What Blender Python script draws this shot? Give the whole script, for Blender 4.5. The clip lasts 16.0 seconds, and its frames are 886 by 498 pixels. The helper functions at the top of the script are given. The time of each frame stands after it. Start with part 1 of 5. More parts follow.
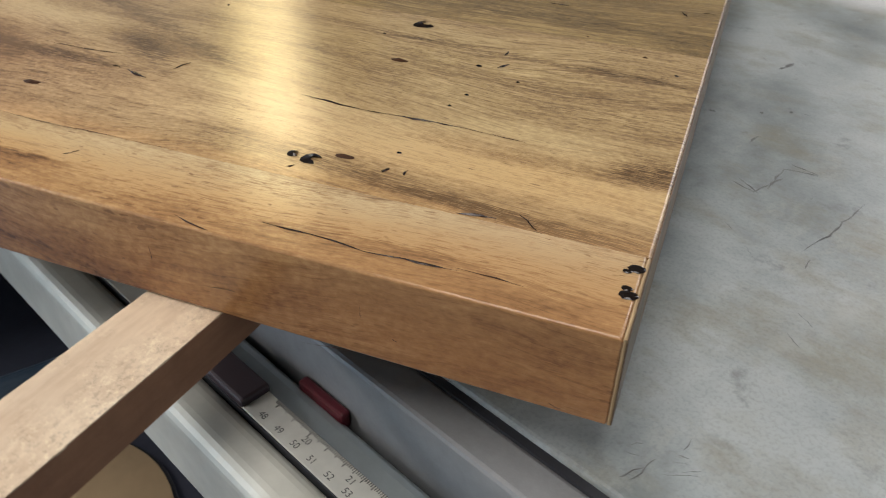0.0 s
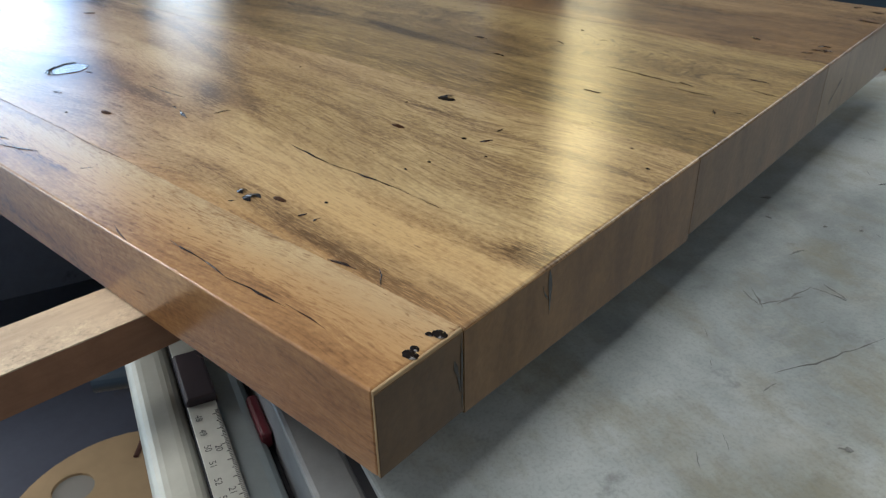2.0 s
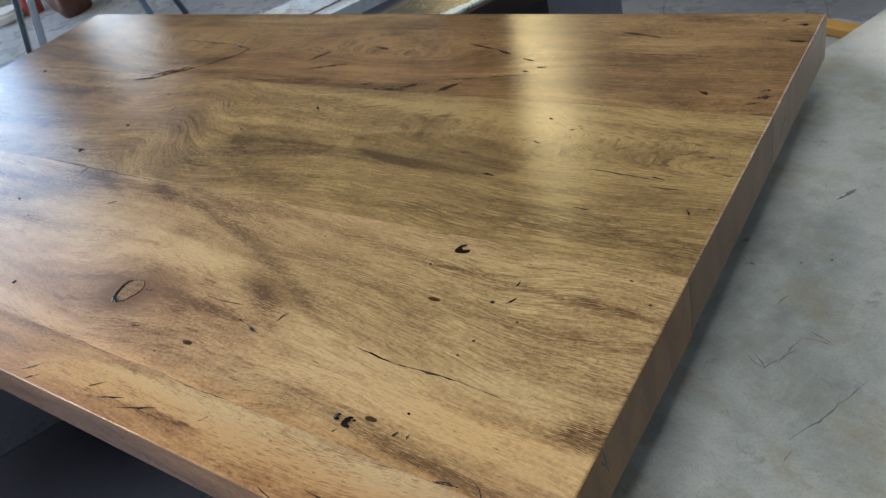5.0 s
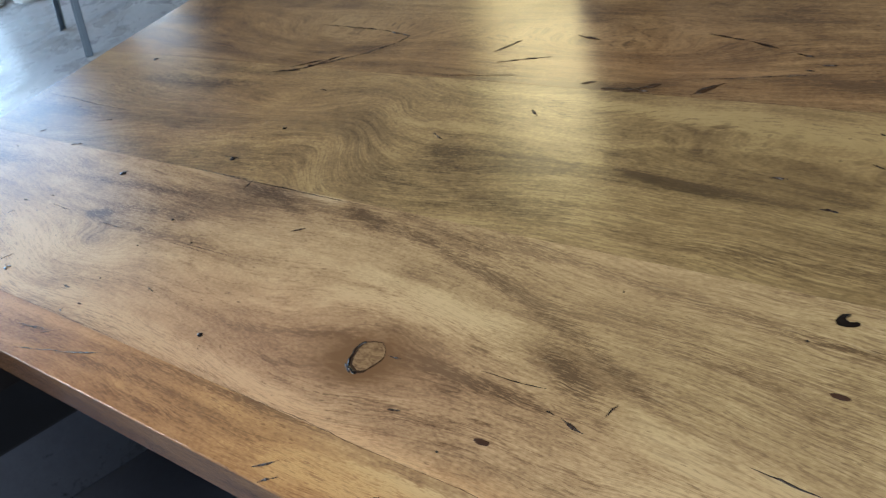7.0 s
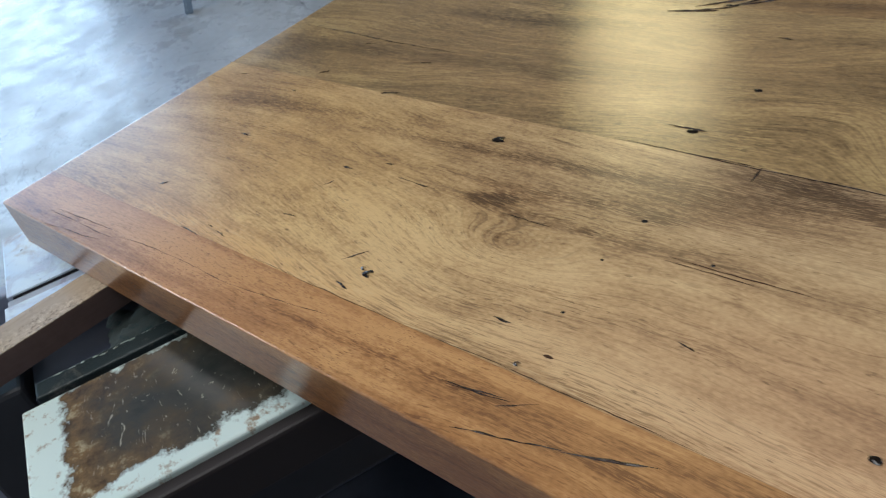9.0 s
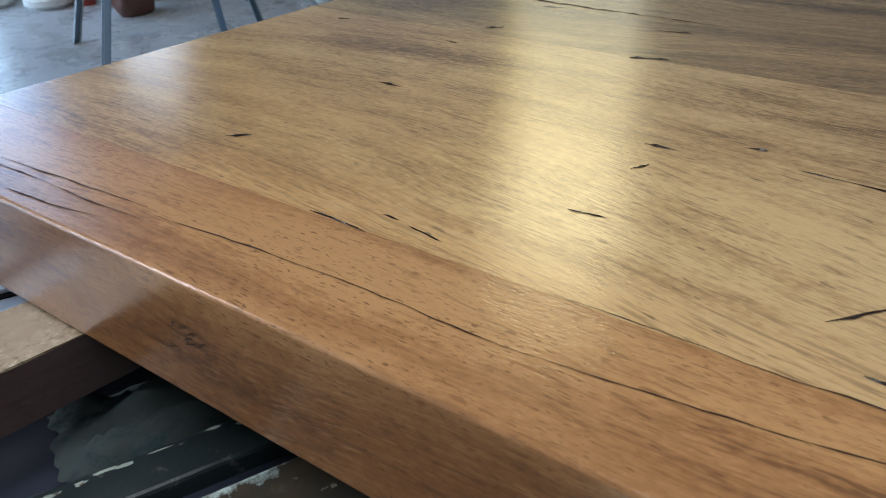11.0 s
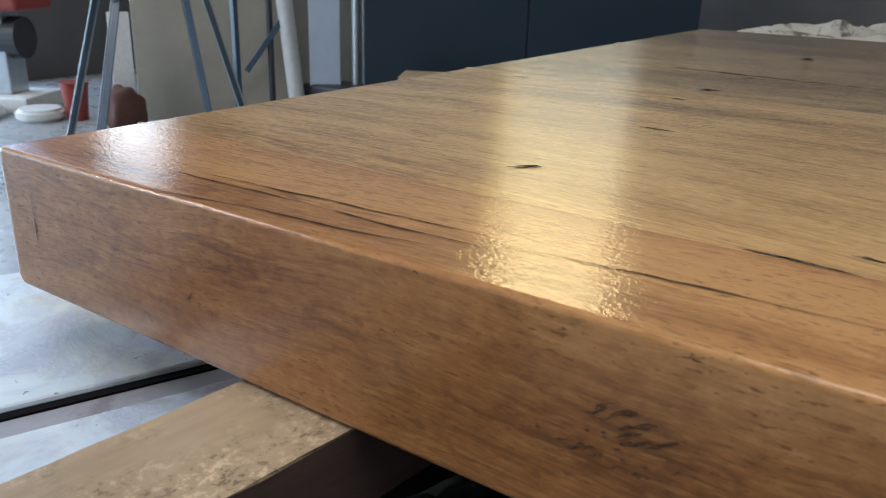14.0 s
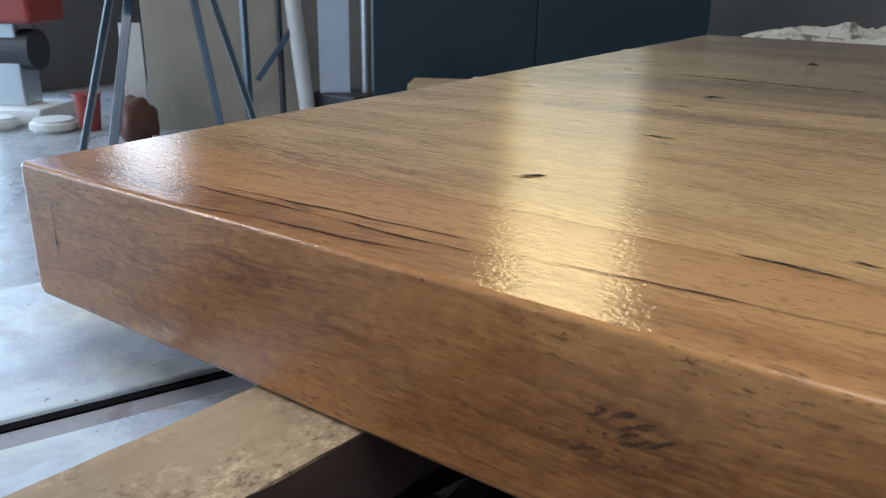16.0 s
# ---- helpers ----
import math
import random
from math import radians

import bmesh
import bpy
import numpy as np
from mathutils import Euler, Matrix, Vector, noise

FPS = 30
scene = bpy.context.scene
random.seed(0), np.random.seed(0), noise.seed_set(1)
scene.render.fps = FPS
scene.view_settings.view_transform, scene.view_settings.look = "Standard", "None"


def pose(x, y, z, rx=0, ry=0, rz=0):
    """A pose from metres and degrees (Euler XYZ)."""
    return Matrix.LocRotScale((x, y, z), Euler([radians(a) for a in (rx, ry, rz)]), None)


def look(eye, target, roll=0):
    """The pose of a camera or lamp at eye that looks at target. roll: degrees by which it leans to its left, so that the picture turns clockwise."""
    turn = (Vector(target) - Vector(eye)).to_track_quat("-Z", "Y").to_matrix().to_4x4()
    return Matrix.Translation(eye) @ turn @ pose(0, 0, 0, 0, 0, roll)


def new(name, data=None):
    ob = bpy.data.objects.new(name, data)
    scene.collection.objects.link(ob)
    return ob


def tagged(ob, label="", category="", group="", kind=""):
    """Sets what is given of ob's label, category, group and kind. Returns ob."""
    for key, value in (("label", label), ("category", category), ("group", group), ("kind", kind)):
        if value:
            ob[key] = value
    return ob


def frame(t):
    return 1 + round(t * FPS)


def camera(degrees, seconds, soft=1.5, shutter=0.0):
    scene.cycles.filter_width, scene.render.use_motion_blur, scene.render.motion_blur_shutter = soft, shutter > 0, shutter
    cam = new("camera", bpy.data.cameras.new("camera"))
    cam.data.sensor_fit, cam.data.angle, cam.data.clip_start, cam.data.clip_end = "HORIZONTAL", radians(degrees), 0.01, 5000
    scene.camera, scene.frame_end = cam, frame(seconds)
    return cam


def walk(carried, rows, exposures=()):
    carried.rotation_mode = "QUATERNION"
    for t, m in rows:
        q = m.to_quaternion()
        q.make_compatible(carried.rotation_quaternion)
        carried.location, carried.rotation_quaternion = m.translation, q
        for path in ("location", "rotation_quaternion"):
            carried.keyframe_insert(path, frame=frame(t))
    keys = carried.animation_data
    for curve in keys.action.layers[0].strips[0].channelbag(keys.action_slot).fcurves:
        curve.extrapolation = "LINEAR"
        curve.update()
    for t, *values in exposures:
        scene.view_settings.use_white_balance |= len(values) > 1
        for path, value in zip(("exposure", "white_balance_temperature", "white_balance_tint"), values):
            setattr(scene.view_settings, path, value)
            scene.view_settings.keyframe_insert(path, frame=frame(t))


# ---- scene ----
cam = camera(59.2, 16.0, soft=0.95, shutter=0.2)
cam.data.dof.use_dof = True
cam.data.dof.focus_distance = 0.22
cam.data.dof.aperture_fstop = 54.0
PATH = [
    (0, (0.008, -0.158, 1.09), (-0.567, 1.345, -0.096), 0.8),
    (0.5, (0.079, -0.141, 1.076), (-0.875, 1.217, -0.04), -0.2),
    (1, (0.103, -0.131, 1.069), (-1.001, 1.158, 0.011), -0.9),
    (1.5, (0.118, -0.121, 1.073), (-1.029, 1.158, 0.049), -0.9),
    (2, (0.124, -0.109, 1.093), (-1.021, 1.174, 0.07), -1.3),
    (2.5, (0.133, -0.117, 1.13), (-0.993, 1.179, 0.104), -2.7),
    (3, (0.134, -0.126, 1.152), (-0.976, 1.161, 0.098), -5.4),
    (3.2, (0.131, -0.115, 1.157), (-0.981, 1.147, 0.075), -7.1),
    (5.3, (0.109, -0.102, 1.242), (-0.987, 1.085, 0.063), -17.8),
    (5.5, (0.099, -0.101, 1.242), (-1.0, 1.083, 0.064), -18.0),
    (6, (0.058, -0.1, 1.243), (-1.044, 1.065, 0.047), -18.1),
    (6.5, (-0.017, -0.098, 1.242), (-1.125, 1.056, 0.042), -17.9),
    (7, (-0.095, -0.093, 1.24), (-1.205, 1.041, 0.022), -17.8),
    (7.5, (-0.175, -0.092, 1.229), (-1.305, 1.006, -0.004), -18.2),
    (8, (-0.265, -0.095, 1.219), (-1.419, 0.96, -0.028), -18.7),
    (8.5, (-0.354, -0.104, 1.203), (-1.538, 0.932, -0.032), -18.3),
    (9, (-0.441, -0.112, 1.18), (-1.624, 0.945, -0.038), -15.2),
    (9.5, (-0.521, -0.122, 1.146), (-1.678, 1.021, -0.017), -9.5),
    (9.7, (-0.557, -0.121, 1.124), (-1.7, 1.065, -0.01), -7.4),
    (11.8, (-0.734, -0.062, 1.018), (-1.732, 1.388, 0.069), -0.5),
    (12, (-0.744, -0.069, 1.015), (-1.752, 1.382, 0.076), -0.5),
    (12.5, (-0.773, -0.081, 1.006), (-1.803, 1.365, 0.086), -0.3),
    (13, (-0.791, -0.091, 1.002), (-1.855, 1.367, 0.14), 0.3),
    (13.5, (-0.794, -0.09, 0.995), (-1.876, 1.411, 0.236), 1.0),
    (14, (-0.795, -0.088, 0.993), (-1.837, 1.471, 0.298), 1.8),
    (14.5, (-0.795, -0.088, 0.994), (-1.826, 1.483, 0.307), 1.7),
    (15, (-0.793, -0.091, 0.995), (-1.843, 1.47, 0.316), 1.4),
    (15.5, (-0.792, -0.091, 0.995), (-1.86, 1.456, 0.313), 1.0),
    (16, (-0.792, -0.091, 0.995), (-1.861, 1.457, 0.314), 1.0),
]
walk(cam, [(t, look(e, g, r)) for t, e, g, r in PATH], exposures=[(0, 0.29, 6600, 13), (0.5, 0.32, 6350, 10), (1.0, 0.24, 6300, 9), (3.2, 0.08, 6350, 9), (5.5, 0.0, 6450, 10), (7, -0.02, 5950, 7), (9.5, -0.08, 6000, 8), (12, -0.06, 5600, 8), (12.5, -0.06, 5600, 9), (13, 0.0, 5950, 8), (13.6, 0.07, 6400, 11), (14.5, 0.06, 6350, 11), (15.2, 0.04, 6250, 10), (16, 0.04, 6150, 10)])

# ---- world, daylight and added overhead light ----
world = bpy.data.worlds.new("world")
scene.world = world
world.use_nodes = True
wn = world.node_tree.nodes
sky = wn.new("ShaderNodeTexSky")
sky.sky_type = "NISHITA"
sky.sun_disc = False
sky.sun_elevation, sky.sun_rotation = radians(50), radians(200)
wn["Background"].inputs["Strength"].default_value = 0.1
world.node_tree.links.new(sky.outputs["Color"], wn["Background"].inputs["Color"])


def opening_light(name, eye, target, wide, high, radiance, colour):
    """Sky light placed at one opening of the shed; some openings are added."""
    lamp = bpy.data.lights.new(name, "AREA")
    lamp.shape, lamp.size, lamp.size_y = "RECTANGLE", wide, high
    lamp.energy, lamp.color = radiance * math.pi * wide * high, colour
    ob = new(name, lamp)
    ob.matrix_world = look(eye, target)
    return ob


WIN_X0, WIN_X1, WIN_Z0, WIN_Z1 = -3.74, -2.72, 1.50, 4.50
DOOR_Y0, DOOR_YM, DOOR_Y1, DOOR_Z, DOOR_LOW = -4.9, 0.6, 3.05, 3.4, 3.0
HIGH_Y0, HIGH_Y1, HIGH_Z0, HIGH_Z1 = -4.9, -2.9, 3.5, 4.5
SLOT_Y0, SLOT_Y1, SLOT_Z0, SLOT_Z1 = 3.85, 4.45, 0.9, 2.85
for low, high, glow, blue in ((1.5, 2.0, 0.3, 0.25), (2.0, 2.5, 0.8, 0.25), (2.5, 3.2, 2.3, 0.22), (3.2, 4.5, 7.4, 0.40)):
    opening_light("window_light", ((WIN_X0 + WIN_X1) / 2, 4.97, (low + high) / 2), ((WIN_X0 + WIN_X1) / 2, 0, (low + high) / 2), WIN_X1 - WIN_X0, high - low, glow, (1.0, 0.68 + 0.33 * blue, blue))
# Last two rows are added: hot glint patch and dim band above the door.
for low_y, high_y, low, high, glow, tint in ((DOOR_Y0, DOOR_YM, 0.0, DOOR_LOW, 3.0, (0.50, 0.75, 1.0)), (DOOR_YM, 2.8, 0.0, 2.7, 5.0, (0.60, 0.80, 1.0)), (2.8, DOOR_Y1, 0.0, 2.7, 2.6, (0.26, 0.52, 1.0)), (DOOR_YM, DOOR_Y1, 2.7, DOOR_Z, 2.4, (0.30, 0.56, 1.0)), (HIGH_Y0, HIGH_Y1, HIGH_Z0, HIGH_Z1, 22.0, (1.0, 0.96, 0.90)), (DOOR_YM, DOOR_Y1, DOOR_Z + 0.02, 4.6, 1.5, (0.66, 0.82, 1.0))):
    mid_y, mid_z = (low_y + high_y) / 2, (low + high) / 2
    opening_light("door_and_added_light", (-6.97, mid_y, mid_z), (0, mid_y, mid_z), high_y - low_y, high - low, glow, tint)
EAST_X0, EAST_X1, EAST_Z0, EAST_Z1 = 1.3, 3.9, 1.7, 4.5
opening_light("north_light", ((EAST_X0 + EAST_X1) / 2, 4.97, (EAST_Z0 + EAST_Z1) / 2), ((EAST_X0 + EAST_X1) / 2, 0, (EAST_Z0 + EAST_Z1) / 2), EAST_X1 - EAST_X0, EAST_Z1 - EAST_Z0, 3.0, (1.0, 0.98, 0.95))
opening_light("slot_light", (-6.97, 4.15, 1.875), (0, 4.15, 1.875), SLOT_Y1 - SLOT_Y0, SLOT_Z1 - SLOT_Z0, 3.2, (0.80, 0.90, 1.0))
# Fill for the tabletop's front face, added; no such window is known.
SOUTH_X0, SOUTH_X1, SOUTH_Z0, SOUTH_Z1 = -5.6, -2.9, 2.5, 3.2
opening_light("south_fill", ((SOUTH_X0 + SOUTH_X1) / 2, -4.97, (SOUTH_Z0 + SOUTH_Z1) / 2), ((SOUTH_X0 + SOUTH_X1) / 2, 0, (SOUTH_Z0 + SOUTH_Z1) / 2), SOUTH_X1 - SOUTH_X0, SOUTH_Z1 - SOUTH_Z0, 2.0, (1.0, 0.97, 0.92))
# Unseen roof opening, added to give the main light from above.
opening_light("added_roof_light", (-0.4, -0.8, 4.97), (-0.4, -0.799, 0), 2.0, 4.0, 4.7, (1.0, 0.95, 0.86))
# Small hot roof patch, added to put glints on the tabletop's edges.
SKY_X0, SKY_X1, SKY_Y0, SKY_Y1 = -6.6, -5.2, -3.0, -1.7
opening_light("added_roof_light", ((SKY_X0 + SKY_X1) / 2, (SKY_Y0 + SKY_Y1) / 2, 4.97), ((SKY_X0 + SKY_X1) / 2, (SKY_Y0 + SKY_Y1) / 2 + 0.001, 0), SKY_X1 - SKY_X0, SKY_Y1 - SKY_Y0, 20.0, (1.0, 0.96, 0.90))

# ---- materials ----


class Nodes:
    """Short-hand to wire a node material."""

    def __init__(self, name):
        self.mat = bpy.data.materials.new(name)
        self.mat.use_nodes = True
        self.tree = self.mat.node_tree
        self.bsdf = self.tree.nodes["Principled BSDF"]
        self.coord = self.tree.nodes.new("ShaderNodeTexCoord").outputs["Object"]

    def link(self, value, socket):
        if isinstance(value, bpy.types.NodeSocket):
            self.tree.links.new(value, socket)
        elif value is not None:
            socket.default_value = value

    def math(self, op, a, b=None, c=None, clamp=False):
        n = self.tree.nodes.new("ShaderNodeMath")
        n.operation, n.use_clamp = op, clamp
        for v, s in zip((a, b, c), n.inputs):
            self.link(v, s)
        return n.outputs[0]

    def split(self, v):
        n = self.tree.nodes.new("ShaderNodeSeparateXYZ")
        self.link(v, n.inputs[0])
        return n.outputs

    def join(self, x, y, z):
        n = self.tree.nodes.new("ShaderNodeCombineXYZ")
        for v, s in zip((x, y, z), n.inputs):
            self.link(v, s)
        return n.outputs[0]

    def scaled(self, v, sx, sy, sz):
        n = self.tree.nodes.new("ShaderNodeVectorMath")
        n.operation = "MULTIPLY"
        self.link(v, n.inputs[0])
        n.inputs[1].default_value = (sx, sy, sz)
        return n.outputs[0]

    def noise(self, v, scale, detail=3.0, rough=0.55, warp=0.0):
        n = self.tree.nodes.new("ShaderNodeTexNoise")
        self.link(v, n.inputs["Vector"])
        n.inputs["Scale"].default_value, n.inputs["Detail"].default_value = scale, detail
        n.inputs["Roughness"].default_value, n.inputs["Distortion"].default_value = rough, warp
        return n.outputs["Fac"]

    def ramp(self, fac, *stops):
        n = self.tree.nodes.new("ShaderNodeValToRGB")
        self.link(fac, n.inputs[0])
        e = n.color_ramp.elements
        while len(e) < len(stops):
            e.new(0.5)
        for el, (p, c) in zip(e, stops):
            el.position = p
            el.color = (*c, 1) if isinstance(c, tuple) else (c, c, c, 1)
        return n.outputs[0]

    def mix(self, fac, a, b, how="MIX"):
        n = self.tree.nodes.new("ShaderNodeMix")
        n.data_type, n.blend_type = "RGBA", how
        self.link(fac, n.inputs[0])
        for v, s in ((a, n.inputs[6]), (b, n.inputs[7])):
            self.link((*v, 1) if isinstance(v, tuple) else v, s)
        return n.outputs[2]

    def bump(self, height, strength, distance, below=None):
        n = self.tree.nodes.new("ShaderNodeBump")
        self.link(height, n.inputs["Height"])
        n.inputs["Strength"].default_value, n.inputs["Distance"].default_value = strength, distance
        if below is not None:
            self.link(below, n.inputs["Normal"])
        return n.outputs[0]

    def done(self, colour, rough, metal=0.0, normal=None, **more):
        b = self.bsdf.inputs
        self.link((*colour, 1) if isinstance(colour, tuple) else colour, b["Base Color"])
        self.link(rough, b["Roughness"])
        self.link(metal, b["Metallic"])
        if normal is not None:
            self.link(normal, b["Normal"])
        for key, v in more.items():
            self.link(v, b[key.replace("_", " ")])
        return self.mat


def varnished_wood(name, pale, mid, brown, dark, seed, knots=(), rings=(), bars=(), tints=(), wander=0.03, contrast=1.0, sweep=0.0, pores=1.0, calm=(), tongues=(), halo=1, dives=(), coarse=(), specks=False, short=1.3):
    """Clear-coated hardwood with grain along x.
    knots: (x, y, reach left, reach right, reach across), which the grain flows round.
    rings: (x, y, half length, half width), where the grain closes into ovals.
    bars: streaks of heartwood (amount > 0) or sapwood (< 0): (x, y, slope, curve, half length, half width, amount).
    calm: (x, y, half length, half width), where the pores close up. tongues: the same and an amount, with a sharp edge.
    coarse: (x, y, half length, half width, amount), where dark grain lines stand out. specks: short dark pores. short:
    how quickly the figure changes along the board.
    dives: (x, y, half length, half width, fall), where the grain plunges across the board.
    tints: (x, y, half length, half width, colour, amount), slow changes of hue and depth, and shade on the front board."""
    k = Nodes(name)
    x, y, z = k.split(k.coord)
    cross = k.math("ADD", y, k.math("MULTIPLY", k.math("SUBTRACT", z, 0.95), 0.8))

    def bell(dx, dy, soft):
        r2 = k.math("ADD", k.math("MULTIPLY", dx, dx), k.math("MULTIPLY", dy, dy))
        return k.math("POWER", 2.718, k.math("MULTIPLY", r2, -soft))

    flow = k.noise(k.join(k.math("MULTIPLY", x, 4.2), k.math("MULTIPLY", cross, 8.0), seed), 1.0, 1.6, 0.45)
    sway = k.noise(k.join(k.math("MULTIPLY", x, 26.0), k.math("MULTIPLY", cross, 16.0), seed + 2), 1.0, 2.0, 0.5)
    g = k.math("ADD", cross, k.math("MULTIPLY", k.math("SUBTRACT", flow, 0.5), wander * 2))
    g = k.math("ADD", g, k.math("MULTIPLY", x, sweep))
    for kx, ky, left, right, ry in knots:
        off = k.math("SUBTRACT", x, kx)
        dx = k.math("ADD", k.math("DIVIDE", k.math("MAXIMUM", off, 0.0), right), k.math("DIVIDE", k.math("MINIMUM", off, 0.0), left))
        rel = k.math("SUBTRACT", k.math("ADD", y, k.math("MULTIPLY", k.math("SUBTRACT", flow, 0.5), 0.03)), ky)
        near = bell(dx, k.math("DIVIDE", rel, ry), 1.0)
        g = k.math("SUBTRACT", g, k.math("MULTIPLY", rel, k.math("MULTIPLY", near, 0.93)))
    for kx, ky, rx, ry in rings:
        dx = k.math("DIVIDE", k.math("SUBTRACT", x, kx), rx)
        dy = k.math("DIVIDE", k.math("SUBTRACT", k.math("ADD", y, k.math("MULTIPLY", k.math("SUBTRACT", flow, 0.5), wander)), ky), ry)
        near = bell(dx, dy, 0.6)
        g = k.math("ADD", g, k.math("MULTIPLY", near, ry * 1.7))
    for kx, ky, hl, hw, fall in dives:
        bend = k.math("TANH", k.math("DIVIDE", k.math("SUBTRACT", x, kx), hl))
        reach = bell(k.math("DIVIDE", k.math("SUBTRACT", x, kx), hl * 5), k.math("DIVIDE", k.math("SUBTRACT", y, ky), hw), 0.7)
        g = k.math("ADD", g, k.math("MULTIPLY", k.math("MULTIPLY", bend, reach), fall))
    g = k.math("ADD", g, k.math("MULTIPLY", k.math("SUBTRACT", sway, 0.5), 0.0045))
    bands = k.noise(k.join(k.math("MULTIPLY", x, 2.2 * short), k.math("MULTIPLY", g, 34.0), seed + 3), 1.0, 4.0, 0.62)
    rungs = k.noise(k.join(k.math("MULTIPLY", x, 3.0 * short), k.math("MULTIPLY", g, 95.0), seed + 13), 1.0, 2.5, 0.55)
    lines = k.noise(k.join(k.math("MULTIPLY", x, 17.0 * short), k.math("MULTIPLY", g, 260.0), seed + 7), 1.0, 3.0, 0.7)
    fibre = k.noise(k.join(k.math("MULTIPLY", x, 85.0), k.math("MULTIPLY", g, 1000.0), seed + 5), 1.0, 2.0, 0.6)
    fleck = k.noise(k.join(k.math("MULTIPLY", x, 150.0), k.math("MULTIPLY", g, 1500.0), seed), 1.0, 2.0, 0.6)
    blotch = k.noise(k.join(k.math("MULTIPLY", x, 7.0), k.math("MULTIPLY", g, 22.0), seed + 11), 1.0, 5.0, 0.65)
    ripple = k.noise(k.join(k.math("MULTIPLY", x, 330.0), k.math("MULTIPLY", cross, 560.0), seed + 17), 1.0, 3.0, 0.65)
    vein = k.math("ABSOLUTE", k.math("SUBTRACT", k.noise(k.join(k.math("MULTIPLY", x, 4.0 * short), k.math("MULTIPLY", g, 120.0), seed + 19), 1.0, 3.0, 0.6), 0.5))
    fine = k.math("ADD", k.math("ADD", k.math("MULTIPLY", lines, 0.17), k.math("MULTIPLY", fibre, 0.08)), k.math("MULTIPLY", k.math("SUBTRACT", ripple, 0.5), 0.26))
    broad = k.math("ADD", k.math("ADD", k.math("MULTIPLY", bands, 0.28), k.math("MULTIPLY", rungs, 0.18)), k.math("MULTIPLY", blotch, 0.18))
    cloud = k.noise(k.join(k.math("MULTIPLY", x, 15.0), k.math("MULTIPLY", cross, 26.0), seed + 31), 1.0, 4.0, 0.6, 0.6)
    tone = k.math("ADD", k.math("ADD", broad, fine), k.math("MULTIPLY", k.math("SUBTRACT", cloud, 0.5), 0.24))
    tone = k.math("ADD", k.math("MULTIPLY", k.math("SUBTRACT", tone, 0.5), 2.15 * contrast), 0.63)
    tone = k.math("SUBTRACT", tone, k.math("MULTIPLY", k.ramp(vein, (0.0, 0.16), (0.022, 0.0)), k.ramp(blotch, (0.42, 1.0), (0.60, 0.15))))
    grainy = k.math("ADD", k.math("SUBTRACT", blotch, 0.5), k.math("MULTIPLY", k.math("SUBTRACT", fibre, 0.5), 1.3))
    ticks = k.ramp(fleck, (0.42, 0.45), (0.60, 1.6))
    for bx, by, slope, curve, hl, hw, amount in bars:
        off = k.math("SUBTRACT", x, bx)
        line = k.math("MULTIPLY", off, k.math("ADD", k.math("MULTIPLY", off, curve), slope))
        dy = k.math("DIVIDE", k.math("SUBTRACT", k.math("SUBTRACT", cross, by), line), hw)
        dy = k.math("ADD", dy, k.math("MULTIPLY", grainy, 1.8))
        tone = k.math("SUBTRACT", tone, k.math("MULTIPLY", k.math("MULTIPLY", bell(k.math("DIVIDE", off, hl), dy, 0.7), ticks), amount * 0.4))
    for bx, by, hl, hw, amount in tongues:
        dx = k.math("DIVIDE", k.math("SUBTRACT", x, bx), hl)
        dy = k.math("ADD", k.math("DIVIDE", k.math("SUBTRACT", cross, by), hw), k.math("MULTIPLY", k.math("SUBTRACT", flow, 0.5), 1.5))
        edge = k.ramp(k.math("ADD", bell(dx, dy, 1.0), k.math("MULTIPLY", k.math("SUBTRACT", lines, 0.5), 0.10)), (0.36, 0.0), (0.42, 1.0))
        tone = k.math("SUBTRACT", tone, k.math("MULTIPLY", edge, amount))
    col = k.ramp(tone, (0.20, dark), (0.37, brown), (0.54, mid), (0.74, pale))
    hue = k.ramp(k.noise(k.scaled(k.coord, 5.0, 9.0, 9.0), 1.0, 3.0, 0.6), (0.40, 0.0), (0.66, 0.35))
    col = k.mix(hue, col, k.mix(0.5, mid, tuple(c * w for c, w in zip(pale, (0.92, 0.82, 0.84)))))
    for tx, ty, hl, hw, colour, amount in tints:
        dx = k.math("DIVIDE", k.math("SUBTRACT", x, tx), hl)
        dy = k.math("ADD", k.math("DIVIDE", k.math("SUBTRACT", cross, ty), hw), k.math("MULTIPLY", k.math("SUBTRACT", blotch, 0.5), 1.6))
        shift = k.mix(1.0, col, tuple(c for c in colour), "MULTIPLY")
        col = k.mix(k.math("MULTIPLY", bell(dx, dy, 0.7), amount), col, shift)
    open_grain = k.ramp(k.math("ADD", k.math("MULTIPLY", blotch, 0.6), k.math("MULTIPLY", bands, 0.4)), (0.42, pores), (0.60, 0.4 * pores))
    patch = k.ramp(k.noise(k.join(k.math("MULTIPLY", x, 13.0), k.math("MULTIPLY", g, 42.0), seed + 23), 1.0, 3.0, 0.6), (0.40, 0.25), (0.60, 1.0))
    open_grain = k.math("MULTIPLY", open_grain, patch)
    for bx, by, hl, hw in calm:
        still = bell(k.math("DIVIDE", k.math("SUBTRACT", x, bx), hl), k.math("DIVIDE", k.math("SUBTRACT", cross, by), hw), 0.7)
        open_grain = k.math("MULTIPLY", open_grain, k.math("SUBTRACT", 1.0, k.math("MULTIPLY", still, 0.9)))
    col = k.mix(k.math("MULTIPLY", k.ramp(fleck, (0.55, 0.0), (0.60, 0.6)), open_grain), col, brown)
